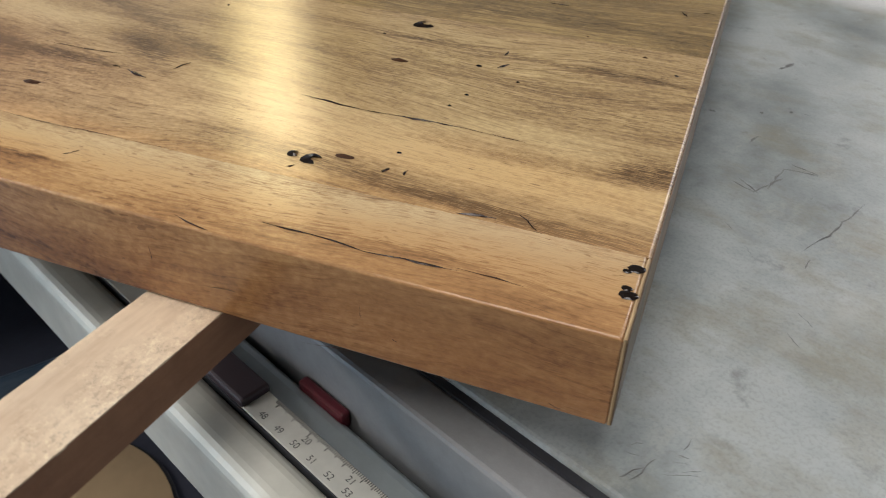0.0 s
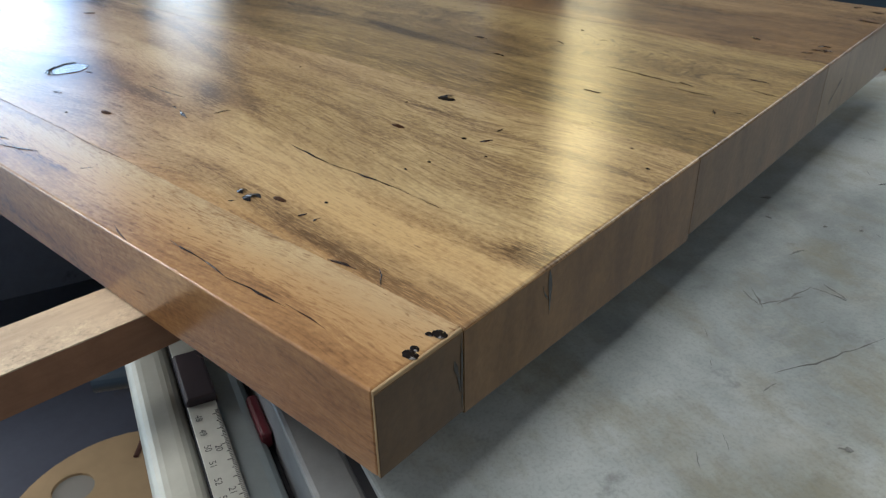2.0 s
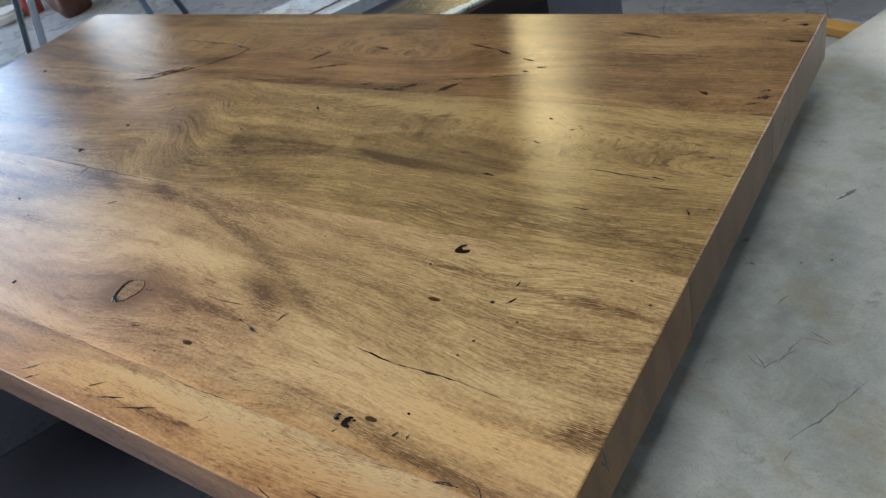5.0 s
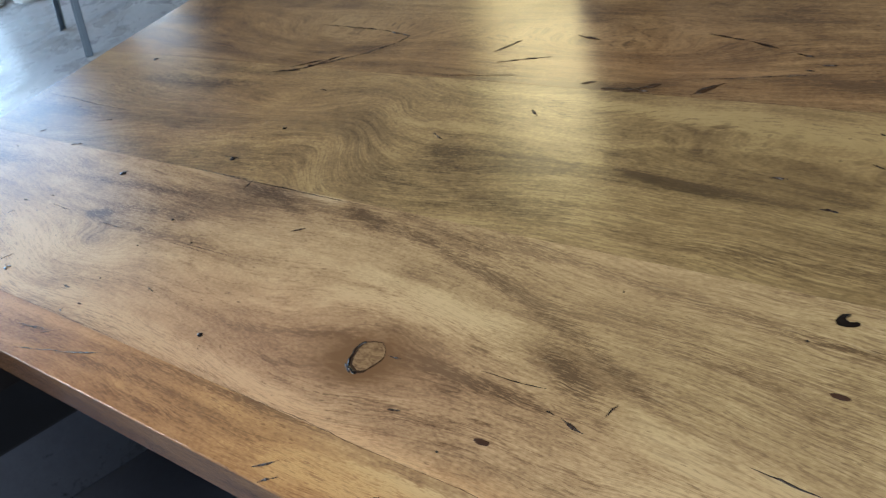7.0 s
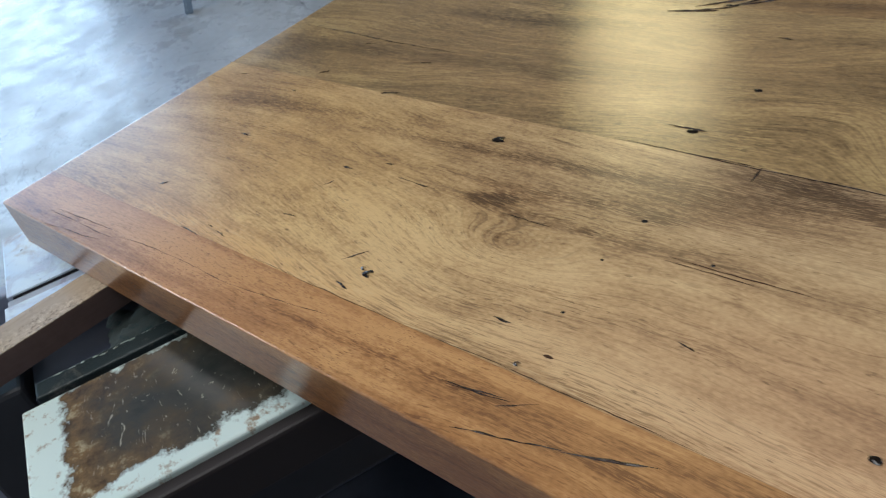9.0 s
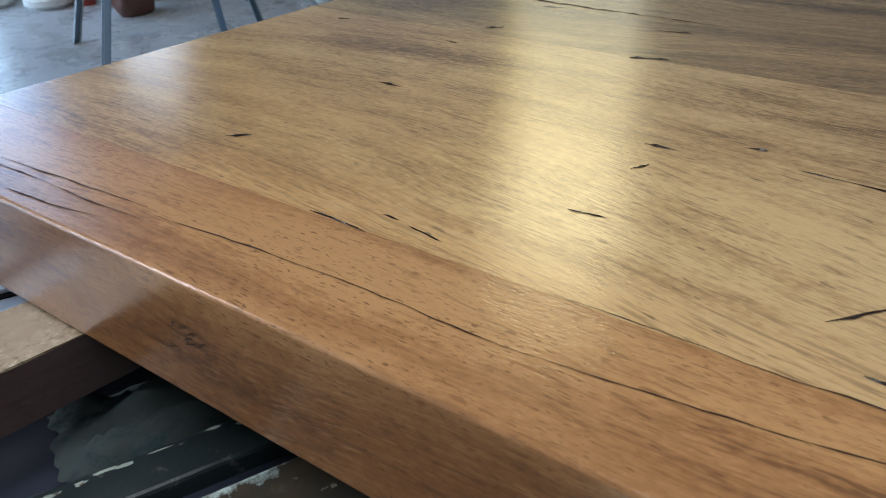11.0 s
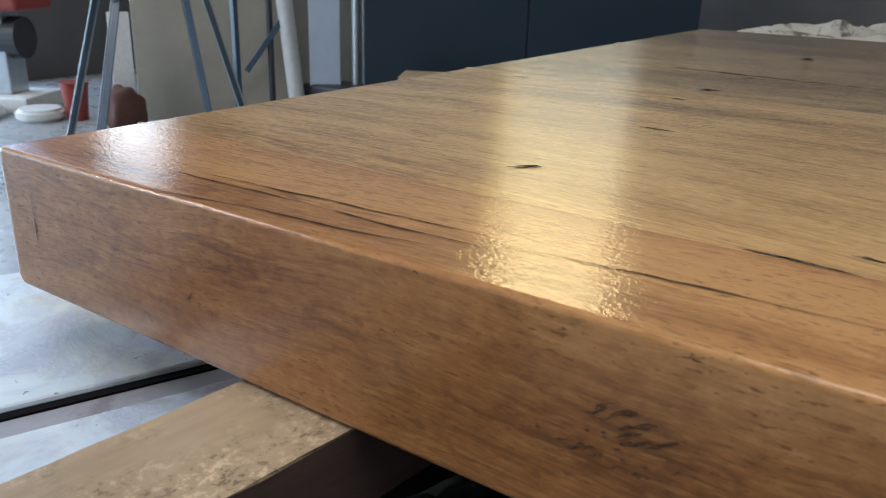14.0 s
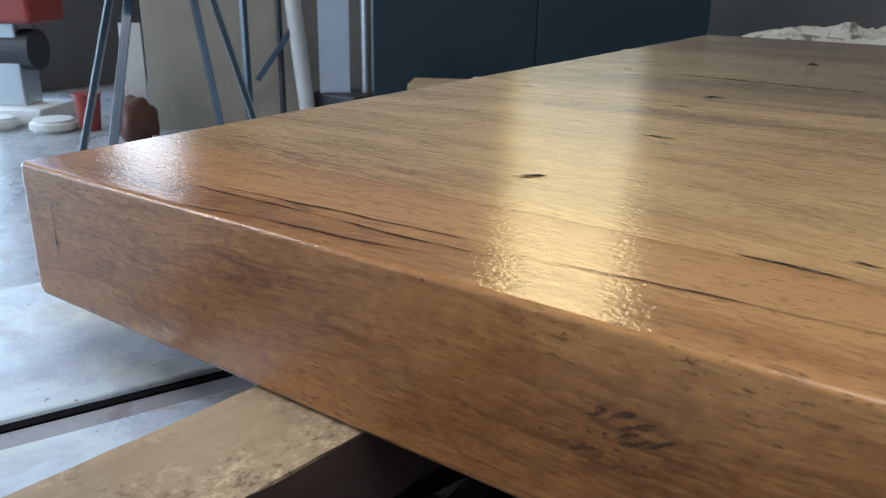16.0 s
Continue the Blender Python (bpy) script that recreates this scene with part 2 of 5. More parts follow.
    col = k.mix(k.math("MULTIPLY", k.ramp(fibre, (0.37, 0.85), (0.42, 0.0)), open_grain), col, k.mix(0.3, dark, brown))
    col = k.mix(k.math("MULTIPLY", k.ramp(fleck, (0.37, 0.5), (0.43, 0.0)), open_grain), col, pale)
    strands = k.noise(k.join(k.math("MULTIPLY", x, 52.0), k.math("MULTIPLY", g, 680.0), seed + 37), 1.0, 2.0, 0.6)
    strong = 0.05
    for bx, by, hl, hw, amount in coarse:
        strong = k.math("ADD", strong, k.math("MULTIPLY", bell(k.math("DIVIDE", k.math("SUBTRACT", x, bx), hl), k.math("DIVIDE", k.math("SUBTRACT", cross, by), hw), 0.7), amount))
    strong = k.math("MULTIPLY", strong, k.ramp(cloud, (0.36, 0.45), (0.58, 1.0)))
    col = k.mix(k.math("MULTIPLY", k.ramp(strands, (0.36, 0.9), (0.455, 0.0)), strong, clamp=True), col, k.mix(0.25, brown, dark))
    col = k.mix(k.math("MULTIPLY", k.ramp(strands, (0.55, 0.0), (0.66, 0.6)), strong, clamp=True), col, tuple(min(1.0, c * 1.08) for c in pale))
    if specks:
        speck = k.noise(k.join(k.math("MULTIPLY", x, 430.0), k.math("MULTIPLY", cross, 2000.0), seed + 41), 1.0, 2.0, 0.5)
        col = k.mix(k.math("MULTIPLY", k.ramp(speck, (0.615, 0.0), (0.67, 0.85)), k.math("MULTIPLY", k.ramp(cloud, (0.40, 0.15), (0.60, 1.0)), k.ramp(k.math("MULTIPLY", x, -1.0), (0.42, 0.0), (0.60, 1.0)))), col, k.mix(0.6, brown, dark))
    dash = k.noise(k.join(k.math("MULTIPLY", x, 150.0), k.math("MULTIPLY", g, 560.0), seed + 29), 1.0, 1.5, 0.5)
    col = k.mix(k.math("MULTIPLY", k.ramp(dash, (0.675, 0.0), (0.72, 0.75)), patch), col, k.mix(0.5, brown, dark))
    for kx, ky, left, right, ry in knots[:halo]:
        dx = k.math("DIVIDE", k.math("SUBTRACT", x, kx - 0.003), 0.027)
        dy = k.math("ADD", k.math("DIVIDE", k.math("SUBTRACT", y, ky), 0.019), k.math("MULTIPLY", k.math("SUBTRACT", sway, 0.5), 1.6))
        rough_halo = k.math("MULTIPLY", bell(dx, dy, 0.75), k.ramp(k.math("ADD", k.math("MULTIPLY", rungs, 0.5), k.math("MULTIPLY", fibre, 0.5)), (0.36, 1.5), (0.64, 0.75)), clamp=True)
        col = k.mix(rough_halo, col, (0.185, 0.098, 0.042))
    waves = k.noise(k.coord, 6.0, 1.0, 0.4)
    peel = k.noise(k.scaled(k.coord, 1.0, 1.5, 1.5), 1100.0, 1.5, 0.5)
    under = k.bump(fleck, 0.3, 0.0006)
    coat = k.bump(peel, 0.24, 0.00033, k.bump(fibre, 0.05, 0.0008, k.bump(waves, 0.06, 0.006)))
    return k.done(col, 0.40, 0.0, under, Coat_Weight=1.0, Coat_Roughness=0.022, Coat_IOR=1.38, Coat_Normal=coat, Specular_IOR_Level=0.16)


def rough_wood(name, pale, brown, along=1, specks=0.0, rough=0.72):
    k = Nodes(name)
    v = k.scaled(k.coord, *((5, 60, 60) if along == 0 else (60, 5, 60)))
    a, b = k.noise(v, 1.0, 4.0, 0.65), k.noise(k.scaled(v, 6, 14, 6), 1.0, 3.0)
    c = k.noise(k.coord, 22.0, 4.0, 0.6)
    col = k.ramp(k.math("ADD", k.math("ADD", k.math("MULTIPLY", a, 0.35), k.math("MULTIPLY", b, 0.25)), k.math("MULTIPLY", c, 0.40)), (0.3, brown), (0.62, pale))
    dirt = k.ramp(k.noise(k.coord, 38.0, 5.0, 0.7), (0.50, 0.0), (0.72, 0.6))
    col = k.mix(dirt, col, brown)
    if specks:
        dust = k.noise(k.scaled(k.coord, 1.0, 0.8, 1.0), 520.0, 3.0, 0.7)
        patch = k.ramp(k.noise(k.coord, 30.0, 3.0, 0.6), (0.42, 0.0), (0.6, specks))
        col = k.mix(k.math("MULTIPLY", k.ramp(dust, (0.55, 0.0), (0.62, 1.0)), patch), col, tuple(c * 0.35 for c in brown))
        col = k.mix(k.math("MULTIPLY", k.ramp(dust, (0.38, 1.0), (0.45, 0.0)), patch), col, tuple(min(1, c * 1.5) for c in pale))
    return k.done(col, rough, 0.0, k.bump(b, 0.3, 0.0006))


def painted(name, colour, chips, chip_colour, rough=0.45, scale=14.0, metal=0.0, bump=0.2):
    """Old machine paint or bare iron with stains. chips: how much of it is worn (0 to 1)."""
    k = Nodes(name)
    big = k.noise(k.coord, scale, 6.0, 0.68, 0.6)
    fine = k.noise(k.coord, scale * 14, 4.0, 0.7)
    worn = k.ramp(k.math("ADD", k.math("MULTIPLY", big, 0.8), k.math("MULTIPLY", fine, 0.2)), (0.62 - chips * 0.3, 0.0), (0.68 - chips * 0.3, 1.0))
    shade = k.mix(k.ramp(fine, (0.3, 0.35), (0.7, 0.0)), colour, tuple(c * 0.55 for c in colour))
    col = k.mix(worn, shade, chip_colour)
    r = k.math("ADD", k.math("MULTIPLY", big, 0.3), rough - 0.15)
    return k.done(col, r, metal, k.bump(k.math("ADD", fine, k.math("MULTIPLY", worn, -0.6)), bump, 0.001))


def plain(name, colour, rough=0.5, metal=0.0, vary=0.25, scale=30.0):
    k = Nodes(name)
    n = k.noise(k.coord, scale, 5.0, 0.65)
    col = k.mix(k.ramp(n, (0.35, vary), (0.7, 0.0)), colour, tuple(c * 0.45 for c in colour))
    return k.done(col, rough, metal, k.bump(n, 0.1, 0.001))


wood = {
    "E": varnished_wood("varnished_red_gum", (0.53, 0.290, 0.118), (0.380, 0.186, 0.070), (0.262, 0.120, 0.046), (0.100, 0.044, 0.019), 1.7, (), (),
                        ((-0.07, 0.026, 0.0, 0.0, 0.12, 0.010, -0.9), (-0.20, 0.022, 0.02, 0.0, 0.10, 0.005, -0.7), (-0.28, 0.012, 0.05, 0.0, 0.07, 0.003, 0.35),
                         (-0.62, 0.010, 0.03, 0.0, 0.12, 0.004, -0.5), (-0.38, 0.026, 0.03, 0.0, 0.09, 0.004, -0.5), (-0.70, 0.010, 0.03, 0.0, 0.13, 0.003, 0.5), (-0.54, 0.031, 0.02, 0.0, 0.10, 0.004, 0.5), (-0.45, 0.010, 0.02, 0.0, 0.08, 0.003, 0.5), (-0.66, 0.020, 0.04, 0.0, 0.09, 0.0025, 0.8), (-0.50, 0.020, 0.05, 0.0, 0.07, 0.0025, 0.9), (-0.85, 0.024, 0.01, 0.0, 0.14, 0.009, -0.7), (-0.60, 0.033, 0.02, 0.0, 0.10, 0.003, -0.7), (-0.33, 0.030, 0.08, 0.0, 0.06, 0.002, 0.5), (-0.24, 0.028, -0.05, 0.0, 0.06, 0.004, -0.9), (-0.22, 0.016, 0.10, 0.0, 0.06, 0.002, 0.5), (-0.33, 0.014, 0.04, 0.0, 0.07, 0.006, -0.8), (-0.40, 0.036, 0.02, 0.0, 0.06, 0.002, 0.9)),
                        # The last tint darkens the front face: shade put into the wood colour.
                        ((-0.13, 0.040, 0.20, 0.011, (1.12, 1.42, 1.85), 0.9), (-0.10, 0.024, 0.26, 0.05, (1.02, 1.20, 1.38), 0.9), (-0.34, 0.02, 0.10, 0.03, (1.14, 1.16, 1.10), 0.9), (-0.80, 0.02, 0.26, 0.03, (1.06, 1.07, 1.06), 0.9), (-0.44, 0.02, 0.16, 0.03, (1.10, 1.16, 1.14), 0.9), (-0.45, -0.020, 0.7, 0.016, (0.86, 0.74, 0.66), 0.9), (-0.62, -0.022, 0.16, 0.016, (0.68, 0.64, 0.62), 0.9)), 0.022, 1.0, pores=0.6, specks=True, short=2.0),
    "A": varnished_wood("varnished_honey_wood", (0.64, 0.475, 0.262), (0.455, 0.313, 0.160), (0.248, 0.154, 0.076), (0.085, 0.048, 0.023), 9.1,
                        ((-0.352, 0.086, 0.085, 0.125, 0.050),), ((-0.640, 0.108, 0.032, 0.0085),),
                        ((-0.12, 0.076, 0.0, 0.0, 0.13, 0.020, -0.35), (-0.315, 0.164, -0.33, -0.9, 0.105, 0.005, 0.70), (-0.16, 0.175, -0.10, 0.3, 0.13, 0.0035, 0.6), (-0.345, 0.186, -0.22, 0.0, 0.08, 0.003, 0.4),
                         (-0.545, 0.176, 0.25, 0.0, 0.055, 0.009, 0.5), (-0.60, 0.150, 0.12, 0.0, 0.06, 0.004, 0.35), (-0.47, 0.198, 0.0, 0.0, 0.02, 0.006, -0.9), (-0.435, 0.190, -0.4, 0.0, 0.02, 0.005, 0.7),
                         (-0.100, 0.049, -0.12, 0.0, 0.075, 0.003, 0.38), (-0.045, 0.044, -0.05, 0.0, 0.035, 0.0025, 0.9), (-0.19, 0.050, 0.0, 0.0, 0.06, 0.003, 0.12),
                         (-0.30, 0.092, 0.0, 0.0, 0.07, 0.004, 0.8), (-0.242, 0.113, -0.6, 0.0, 0.02, 0.007, 0.8), (-0.345, 0.128, 0.05, -2.0, 0.05, 0.010, -0.9), (-0.335, 0.108, -0.1, 0.0, 0.03, 0.004, 0.3),
                         (-0.41, 0.085, 0.25, 2.0, 0.05, 0.003, 0.45), (-0.31, 0.062, 0.1, 0.0, 0.03, 0.005, 0.4), (-0.70, 0.085, 0.0, 0.0, 0.12, 0.02, -0.4), (-0.010, 0.088, 0.3, 0.0, 0.014, 0.008, 0.9),
                         (-0.56, 0.128, 0.02, 0.0, 0.10, 0.003, 0.35), (-0.75, 0.140, 0.05, 0.0, 0.12, 0.003, 0.3), (-0.87, 0.165, 0.1, 0.0, 0.08, 0.005, 0.4), (-0.663, 0.133, 0.2, 0.0, 0.010, 0.004, 1.3), (-0.583, 0.147, 0.1, 0.0, 0.010, 0.003, 1.0), (-0.632, 0.058, 0.2, 0.0, 0.018, 0.004, 0.6), (-0.535, 0.193, 0.05, 0.0, 0.028, 0.006, 0.9), (-0.50, 0.184, -0.3, 0.0, 0.020, 0.004, 0.8), (-0.45, 0.048, -0.06, 0.0, 0.20, 0.006, -0.9), (-0.72, 0.046, 0.02, 0.0, 0.10, 0.005, -0.8), (-0.66, 0.170, 0.06, 0.0, 0.11, 0.004, 0.5)),
                        ((-0.40, 0.060, 0.16, 0.045, (1.04, 0.92, 0.98), 0.9), (-0.12, 0.150, 0.15, 0.07, (0.86, 0.89, 0.78), 0.8), (-0.60, 0.165, 0.11, 0.035, (0.84, 0.82, 0.90), 0.8), (-0.53, 0.195, 0.05, 0.012, (0.62, 0.62, 0.72), 0.9), (-0.66, 0.14, 0.02, 0.010, (0.75, 0.68, 0.66), 0.8), (-0.85, 0.10, 0.18, 0.14, (1.08, 0.97, 0.74), 0.9), (-0.12, 0.041, 0.20, 0.007, (1.05, 0.88, 0.72), 0.8), (-0.84, 0.042, 0.16, 0.012, (0.98, 0.86, 0.74), 0.8), (-0.10, 0.046, 0.10, 0.008, (0.82, 0.88, 0.88), 0.5), (-0.05, 0.068, 0.07, 0.016, (1.05, 0.96, 0.84), 0.9)), 0.036, 0.90, 0.05, 0.7, short=2.3, coarse=((-0.11, 0.150, 0.15, 0.06, 0.75), (-0.62, 0.043, 0.30, 0.012, 0.8), (-0.58, 0.165, 0.10, 0.03, 0.5)), calm=((-0.12, 0.078, 0.12, 0.022), (-0.46, 0.11, 0.07, 0.05), (-0.37, 0.095, 0.085, 0.040), (-0.32, 0.128, 0.06, 0.022), (-0.05, 0.068, 0.07, 0.014))),
    "B": varnished_wood("varnished_olive_wood", (0.475, 0.345, 0.158), (0.308, 0.209, 0.092), (0.168, 0.110, 0.050), (0.065, 0.040, 0.019), 21.3,
                        (), ((-0.19, 0.290, 0.12, 0.024), (-0.60, 0.300, 0.07, 0.026), (0.02, 0.295, 0.10, 0.024)),
                        ((-0.20, 0.340, -0.08, 0.0, 0.20, 0.006, -1.0), (-0.10, 0.352, 0.0, 0.0, 0.14, 0.005, -0.6), (-0.10, 0.224, 0.02, 0.0, 0.13, 0.006, 0.55),
                         (-0.50, 0.255, -0.5, 2.0, 0.04, 0.006, -0.3), (-0.47, 0.243, -0.4, 2.0, 0.05, 0.005, 0.3), (-0.42, 0.240, -0.35, 1.5, 0.07, 0.003, -0.45), (-0.39, 0.232, -0.25, 1.0, 0.07, 0.003, 0.4),
                         (-0.70, 0.330, 0.05, 0.0, 0.12, 0.006, 0.5), (-0.80, 0.255, 0.04, 0.0, 0.12, 0.006, 0.5), (-0.05, 0.300, 0.0, 0.0, 0.08, 0.012, -0.3)),
                        ((-0.70, 0.29, 0.18, 0.09, (0.95, 0.86, 0.92), 0.9), (-0.12, 0.27, 0.20, 0.10, (0.80, 0.79, 0.72), 0.9)), 0.036, 1.05, calm=((-0.27, 0.288, 0.13, 0.026),), coarse=((-0.20, 0.230, 0.22, 0.030, 0.75), (-0.04, 0.270, 0.10, 0.07, 0.5), (-0.75, 0.25, 0.2, 0.06, 0.5)), tongues=((-0.222, 0.285, 0.085, 0.026, 0.17), (-0.375, 0.270, 0.062, 0.026, 0.11)), halo=0, dives=((-0.50, 0.270, 0.030, 0.060, 0.045),)),
    "D": varnished_wood("varnished_brown_wood", (0.375, 0.248, 0.118), (0.252, 0.154, 0.066), (0.150, 0.085, 0.036), (0.050, 0.027, 0.013), 33.9,
                        (), ((-0.66, 0.425, 0.13, 0.030), (-0.36, 0.43, 0.10, 0.022)),
                        ((-0.315, 0.377, 0.35, 0.0, 0.016, 0.0035, 2.0), (-0.352, 0.373, 0.0, 0.0, 0.030, 0.0035, 2.0), (-0.93, 0.47, 0.0, 0.0, 0.1, 0.03, 0.5), (-0.5, 0.45, 0.0, 0.0, 0.3, 0.02, -0.4),
                         (-0.60, 0.410, 0.3, 0.0, 0.07, 0.004, 0.5), (-0.13, 0.44, 0.0, 0.0, 0.14, 0.006, 0.5), (-0.10, 0.40, 0.0, 0.0, 0.12, 0.005, 0.5)),
                        ((-0.35, 0.41, 0.2, 0.05, (1.03, 0.95, 0.92), 0.9),), 0.022, 1.45, coarse=((-0.10, 0.45, 0.20, 0.10, 0.6), (-0.75, 0.45, 0.2, 0.1, 0.3))),
}


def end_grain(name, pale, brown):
    """Brown end of a board, darker than its top, with soft upright streaks."""
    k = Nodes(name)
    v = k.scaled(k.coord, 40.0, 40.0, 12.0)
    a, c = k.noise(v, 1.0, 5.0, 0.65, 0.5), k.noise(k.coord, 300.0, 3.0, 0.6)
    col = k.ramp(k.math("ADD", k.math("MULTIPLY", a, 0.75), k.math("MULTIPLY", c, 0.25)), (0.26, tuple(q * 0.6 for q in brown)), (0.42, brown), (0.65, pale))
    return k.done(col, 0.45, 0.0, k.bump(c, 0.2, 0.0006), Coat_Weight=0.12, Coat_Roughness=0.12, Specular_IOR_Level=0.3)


pale_veneer = rough_wood("pale_veneer", (0.46, 0.33, 0.18), (0.28, 0.18, 0.09))
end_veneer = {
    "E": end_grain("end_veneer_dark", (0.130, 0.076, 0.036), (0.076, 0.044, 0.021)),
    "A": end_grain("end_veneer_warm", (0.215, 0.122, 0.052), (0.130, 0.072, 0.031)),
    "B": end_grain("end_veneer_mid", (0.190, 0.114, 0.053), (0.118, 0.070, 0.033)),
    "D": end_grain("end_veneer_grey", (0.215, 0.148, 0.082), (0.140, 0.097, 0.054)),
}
resin = Nodes("black_resin").done((0.012, 0.008, 0.006), 0.06)


def filled(name, colour, rough, gloss=0.5):
    """Resin that has sunk unevenly into a crack."""
    k = Nodes(name)
    return k.done(colour, rough, 0.0, k.bump(k.noise(k.coord, 420.0, 3.0, 0.6), 0.5, 0.0012), Specular_IOR_Level=gloss)


crack_dark = filled("cracked_grain", (0.026, 0.011, 0.006), 0.22)
face_stain = filled("faded_brown_pore", (0.090, 0.048, 0.030), 0.45, 0.2)
bark = filled("bark_brown", (0.050, 0.027, 0.014), 0.2)
stain = filled("brown_resin", (0.055, 0.024, 0.012), 0.45, 0.15)


def amber_heart():
    k = Nodes("amber_knot")
    n = k.noise(k.scaled(k.coord, 1.0, 1.6, 1.0), 260.0, 4.0, 0.6, 1.0)
    return k.done(k.ramp(n, (0.32, (0.15, 0.085, 0.038)), (0.62, (0.33, 0.205, 0.10))), 0.08, 0.0, k.bump(n, 0.3, 0.0008), Coat_Weight=1.0, Coat_Roughness=0.02)


knot_resin = amber_heart()
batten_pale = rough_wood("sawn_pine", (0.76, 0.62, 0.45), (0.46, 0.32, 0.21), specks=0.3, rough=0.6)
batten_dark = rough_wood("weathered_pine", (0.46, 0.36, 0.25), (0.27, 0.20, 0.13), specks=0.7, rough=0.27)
# Sides of the first batten, browner and darker than its sawn top.
batten_side = rough_wood("brown_pine_side", (0.38, 0.20, 0.115), (0.22, 0.105, 0.06))
# Second batten's sides: the shade on them is put into this darker colour.
batten_shade = rough_wood("shaded_pine_side", (0.150, 0.098, 0.090), (0.090, 0.058, 0.054))
lip_paint = painted("grey_lip_paint", (0.27, 0.28, 0.29), 0.1, (0.16, 0.16, 0.17), 0.45, 10.0)
# Dull black that stands in for the deep shade inside the slot.
slot_black = Nodes("black_slot_shade").done((0.008, 0.008, 0.011), 0.85, Specular_IOR_Level=0.08)
# Navy tone puts the blue bounced light of the recess into its colour.
channel_navy = plain("navy_bounce_channel", (0.030, 0.036, 0.060), 0.45)
channel_iron = painted("dark_teal_iron", (0.022, 0.034, 0.036), 0.2, (0.10, 0.10, 0.09), 0.4, 50.0)
# Lavender-grey holds the shade that lies on the lower strip.
strip_shade = painted("shaded_strip_paint", (0.34, 0.36, 0.42), 0.2, (0.24, 0.22, 0.26), 0.3, 20.0, 0.0, 0.1)


def stained_white():
    """Glossy white paint with reflected sky blue in its colour, soft lavender and brown stains and small pits."""
    k = Nodes("worn_white_table")
    soft, mid, pit = k.noise(k.coord, 11.0, 4.0, 0.6, 0.5), k.noise(k.coord, 34.0, 5.0, 0.65, 0.8), k.noise(k.coord, 210.0, 3.0, 0.6)
    col = k.ramp(soft, (0.34, (0.48, 0.63, 0.82)), (0.50, (0.60, 0.73, 0.86)), (0.64, (0.60, 0.67, 0.66)))
    col = k.mix(k.ramp(mid, (0.46, 0.0), (0.64, 0.75)), col, (0.33, 0.36, 0.52))
    col = k.mix(k.ramp(k.noise(k.coord, 24.0, 5.0, 0.7, 0.4), (0.55, 0.0), (0.68, 0.65)), col, (0.34, 0.26, 0.21))
    col = k.mix(k.ramp(pit, (0.69, 0.0), (0.73, 0.8)), col, (0.16, 0.15, 0.15))
    return k.done(col, k.ramp(mid, (0.4, 0.14), (0.66, 0.34)), 0.0, k.bump(pit, 0.12, 0.0006, k.bump(mid, 0.15, 0.002)))


white_table = stained_white()


def iron_top():
    """Pale grey machined iron with greenish wax film, dark oil blotches and dried glue."""
    k = Nodes("waxed_cast_iron")
    film = k.noise(k.coord, 9.0, 6.0, 0.66, 0.2)
    spots = k.noise(k.coord, 42.0, 5.0, 0.7)
    grit = k.noise(k.coord, 600.0, 3.0, 0.6)
    col = k.ramp(film, (0.33, (0.205, 0.232, 0.236)), (0.46, (0.310, 0.350, 0.358)), (0.58, (0.405, 0.446, 0.452)), (0.72, (0.350, 0.365, 0.326)))
    col = k.mix(k.ramp(spots, (0.60, 0.0), (0.74, 0.6)), col, (0.12, 0.125, 0.12))
    dirt = k.ramp(k.noise(k.scaled(k.coord, 1.0, 1.6, 1.0), 15.0, 6.0, 0.7), (0.48, 0.0), (0.68, 0.75))
    col = k.mix(dirt, col, (0.235, 0.225, 0.165))
    chalk = k.ramp(k.noise(k.scaled(k.coord, 1.0, 0.5, 1.0), 48.0, 6.0, 0.75), (0.56, 0.0), (0.72, 0.4))
    col = k.mix(chalk, col, (0.46, 0.48, 0.45))
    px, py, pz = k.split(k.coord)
    # Near-white zone around the far left corner of the top.
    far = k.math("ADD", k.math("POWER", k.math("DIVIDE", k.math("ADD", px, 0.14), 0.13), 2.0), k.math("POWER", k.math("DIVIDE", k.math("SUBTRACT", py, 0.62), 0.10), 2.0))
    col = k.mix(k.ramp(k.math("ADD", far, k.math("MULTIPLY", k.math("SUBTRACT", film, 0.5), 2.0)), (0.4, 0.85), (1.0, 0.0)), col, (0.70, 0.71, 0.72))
    col = k.mix(k.ramp(grit, (0.36, 0.20), (0.52, 0.0)), col, (0.13, 0.14, 0.135))
    smear = k.ramp(k.noise(k.scaled(k.coord, 1.0, 0.25, 1.0), 16.0, 4.0, 0.6, 0.4), (0.60, 0.0), (0.78, 0.35))
    col = k.mix(smear, col, (0.56, 0.58, 0.55))
    return k.done(col, k.ramp(film, (0.35, 0.30), (0.65, 0.48)), 0.0, k.bump(grit, 0.06, 0.0004, k.bump(spots, 0.15, 0.001)))


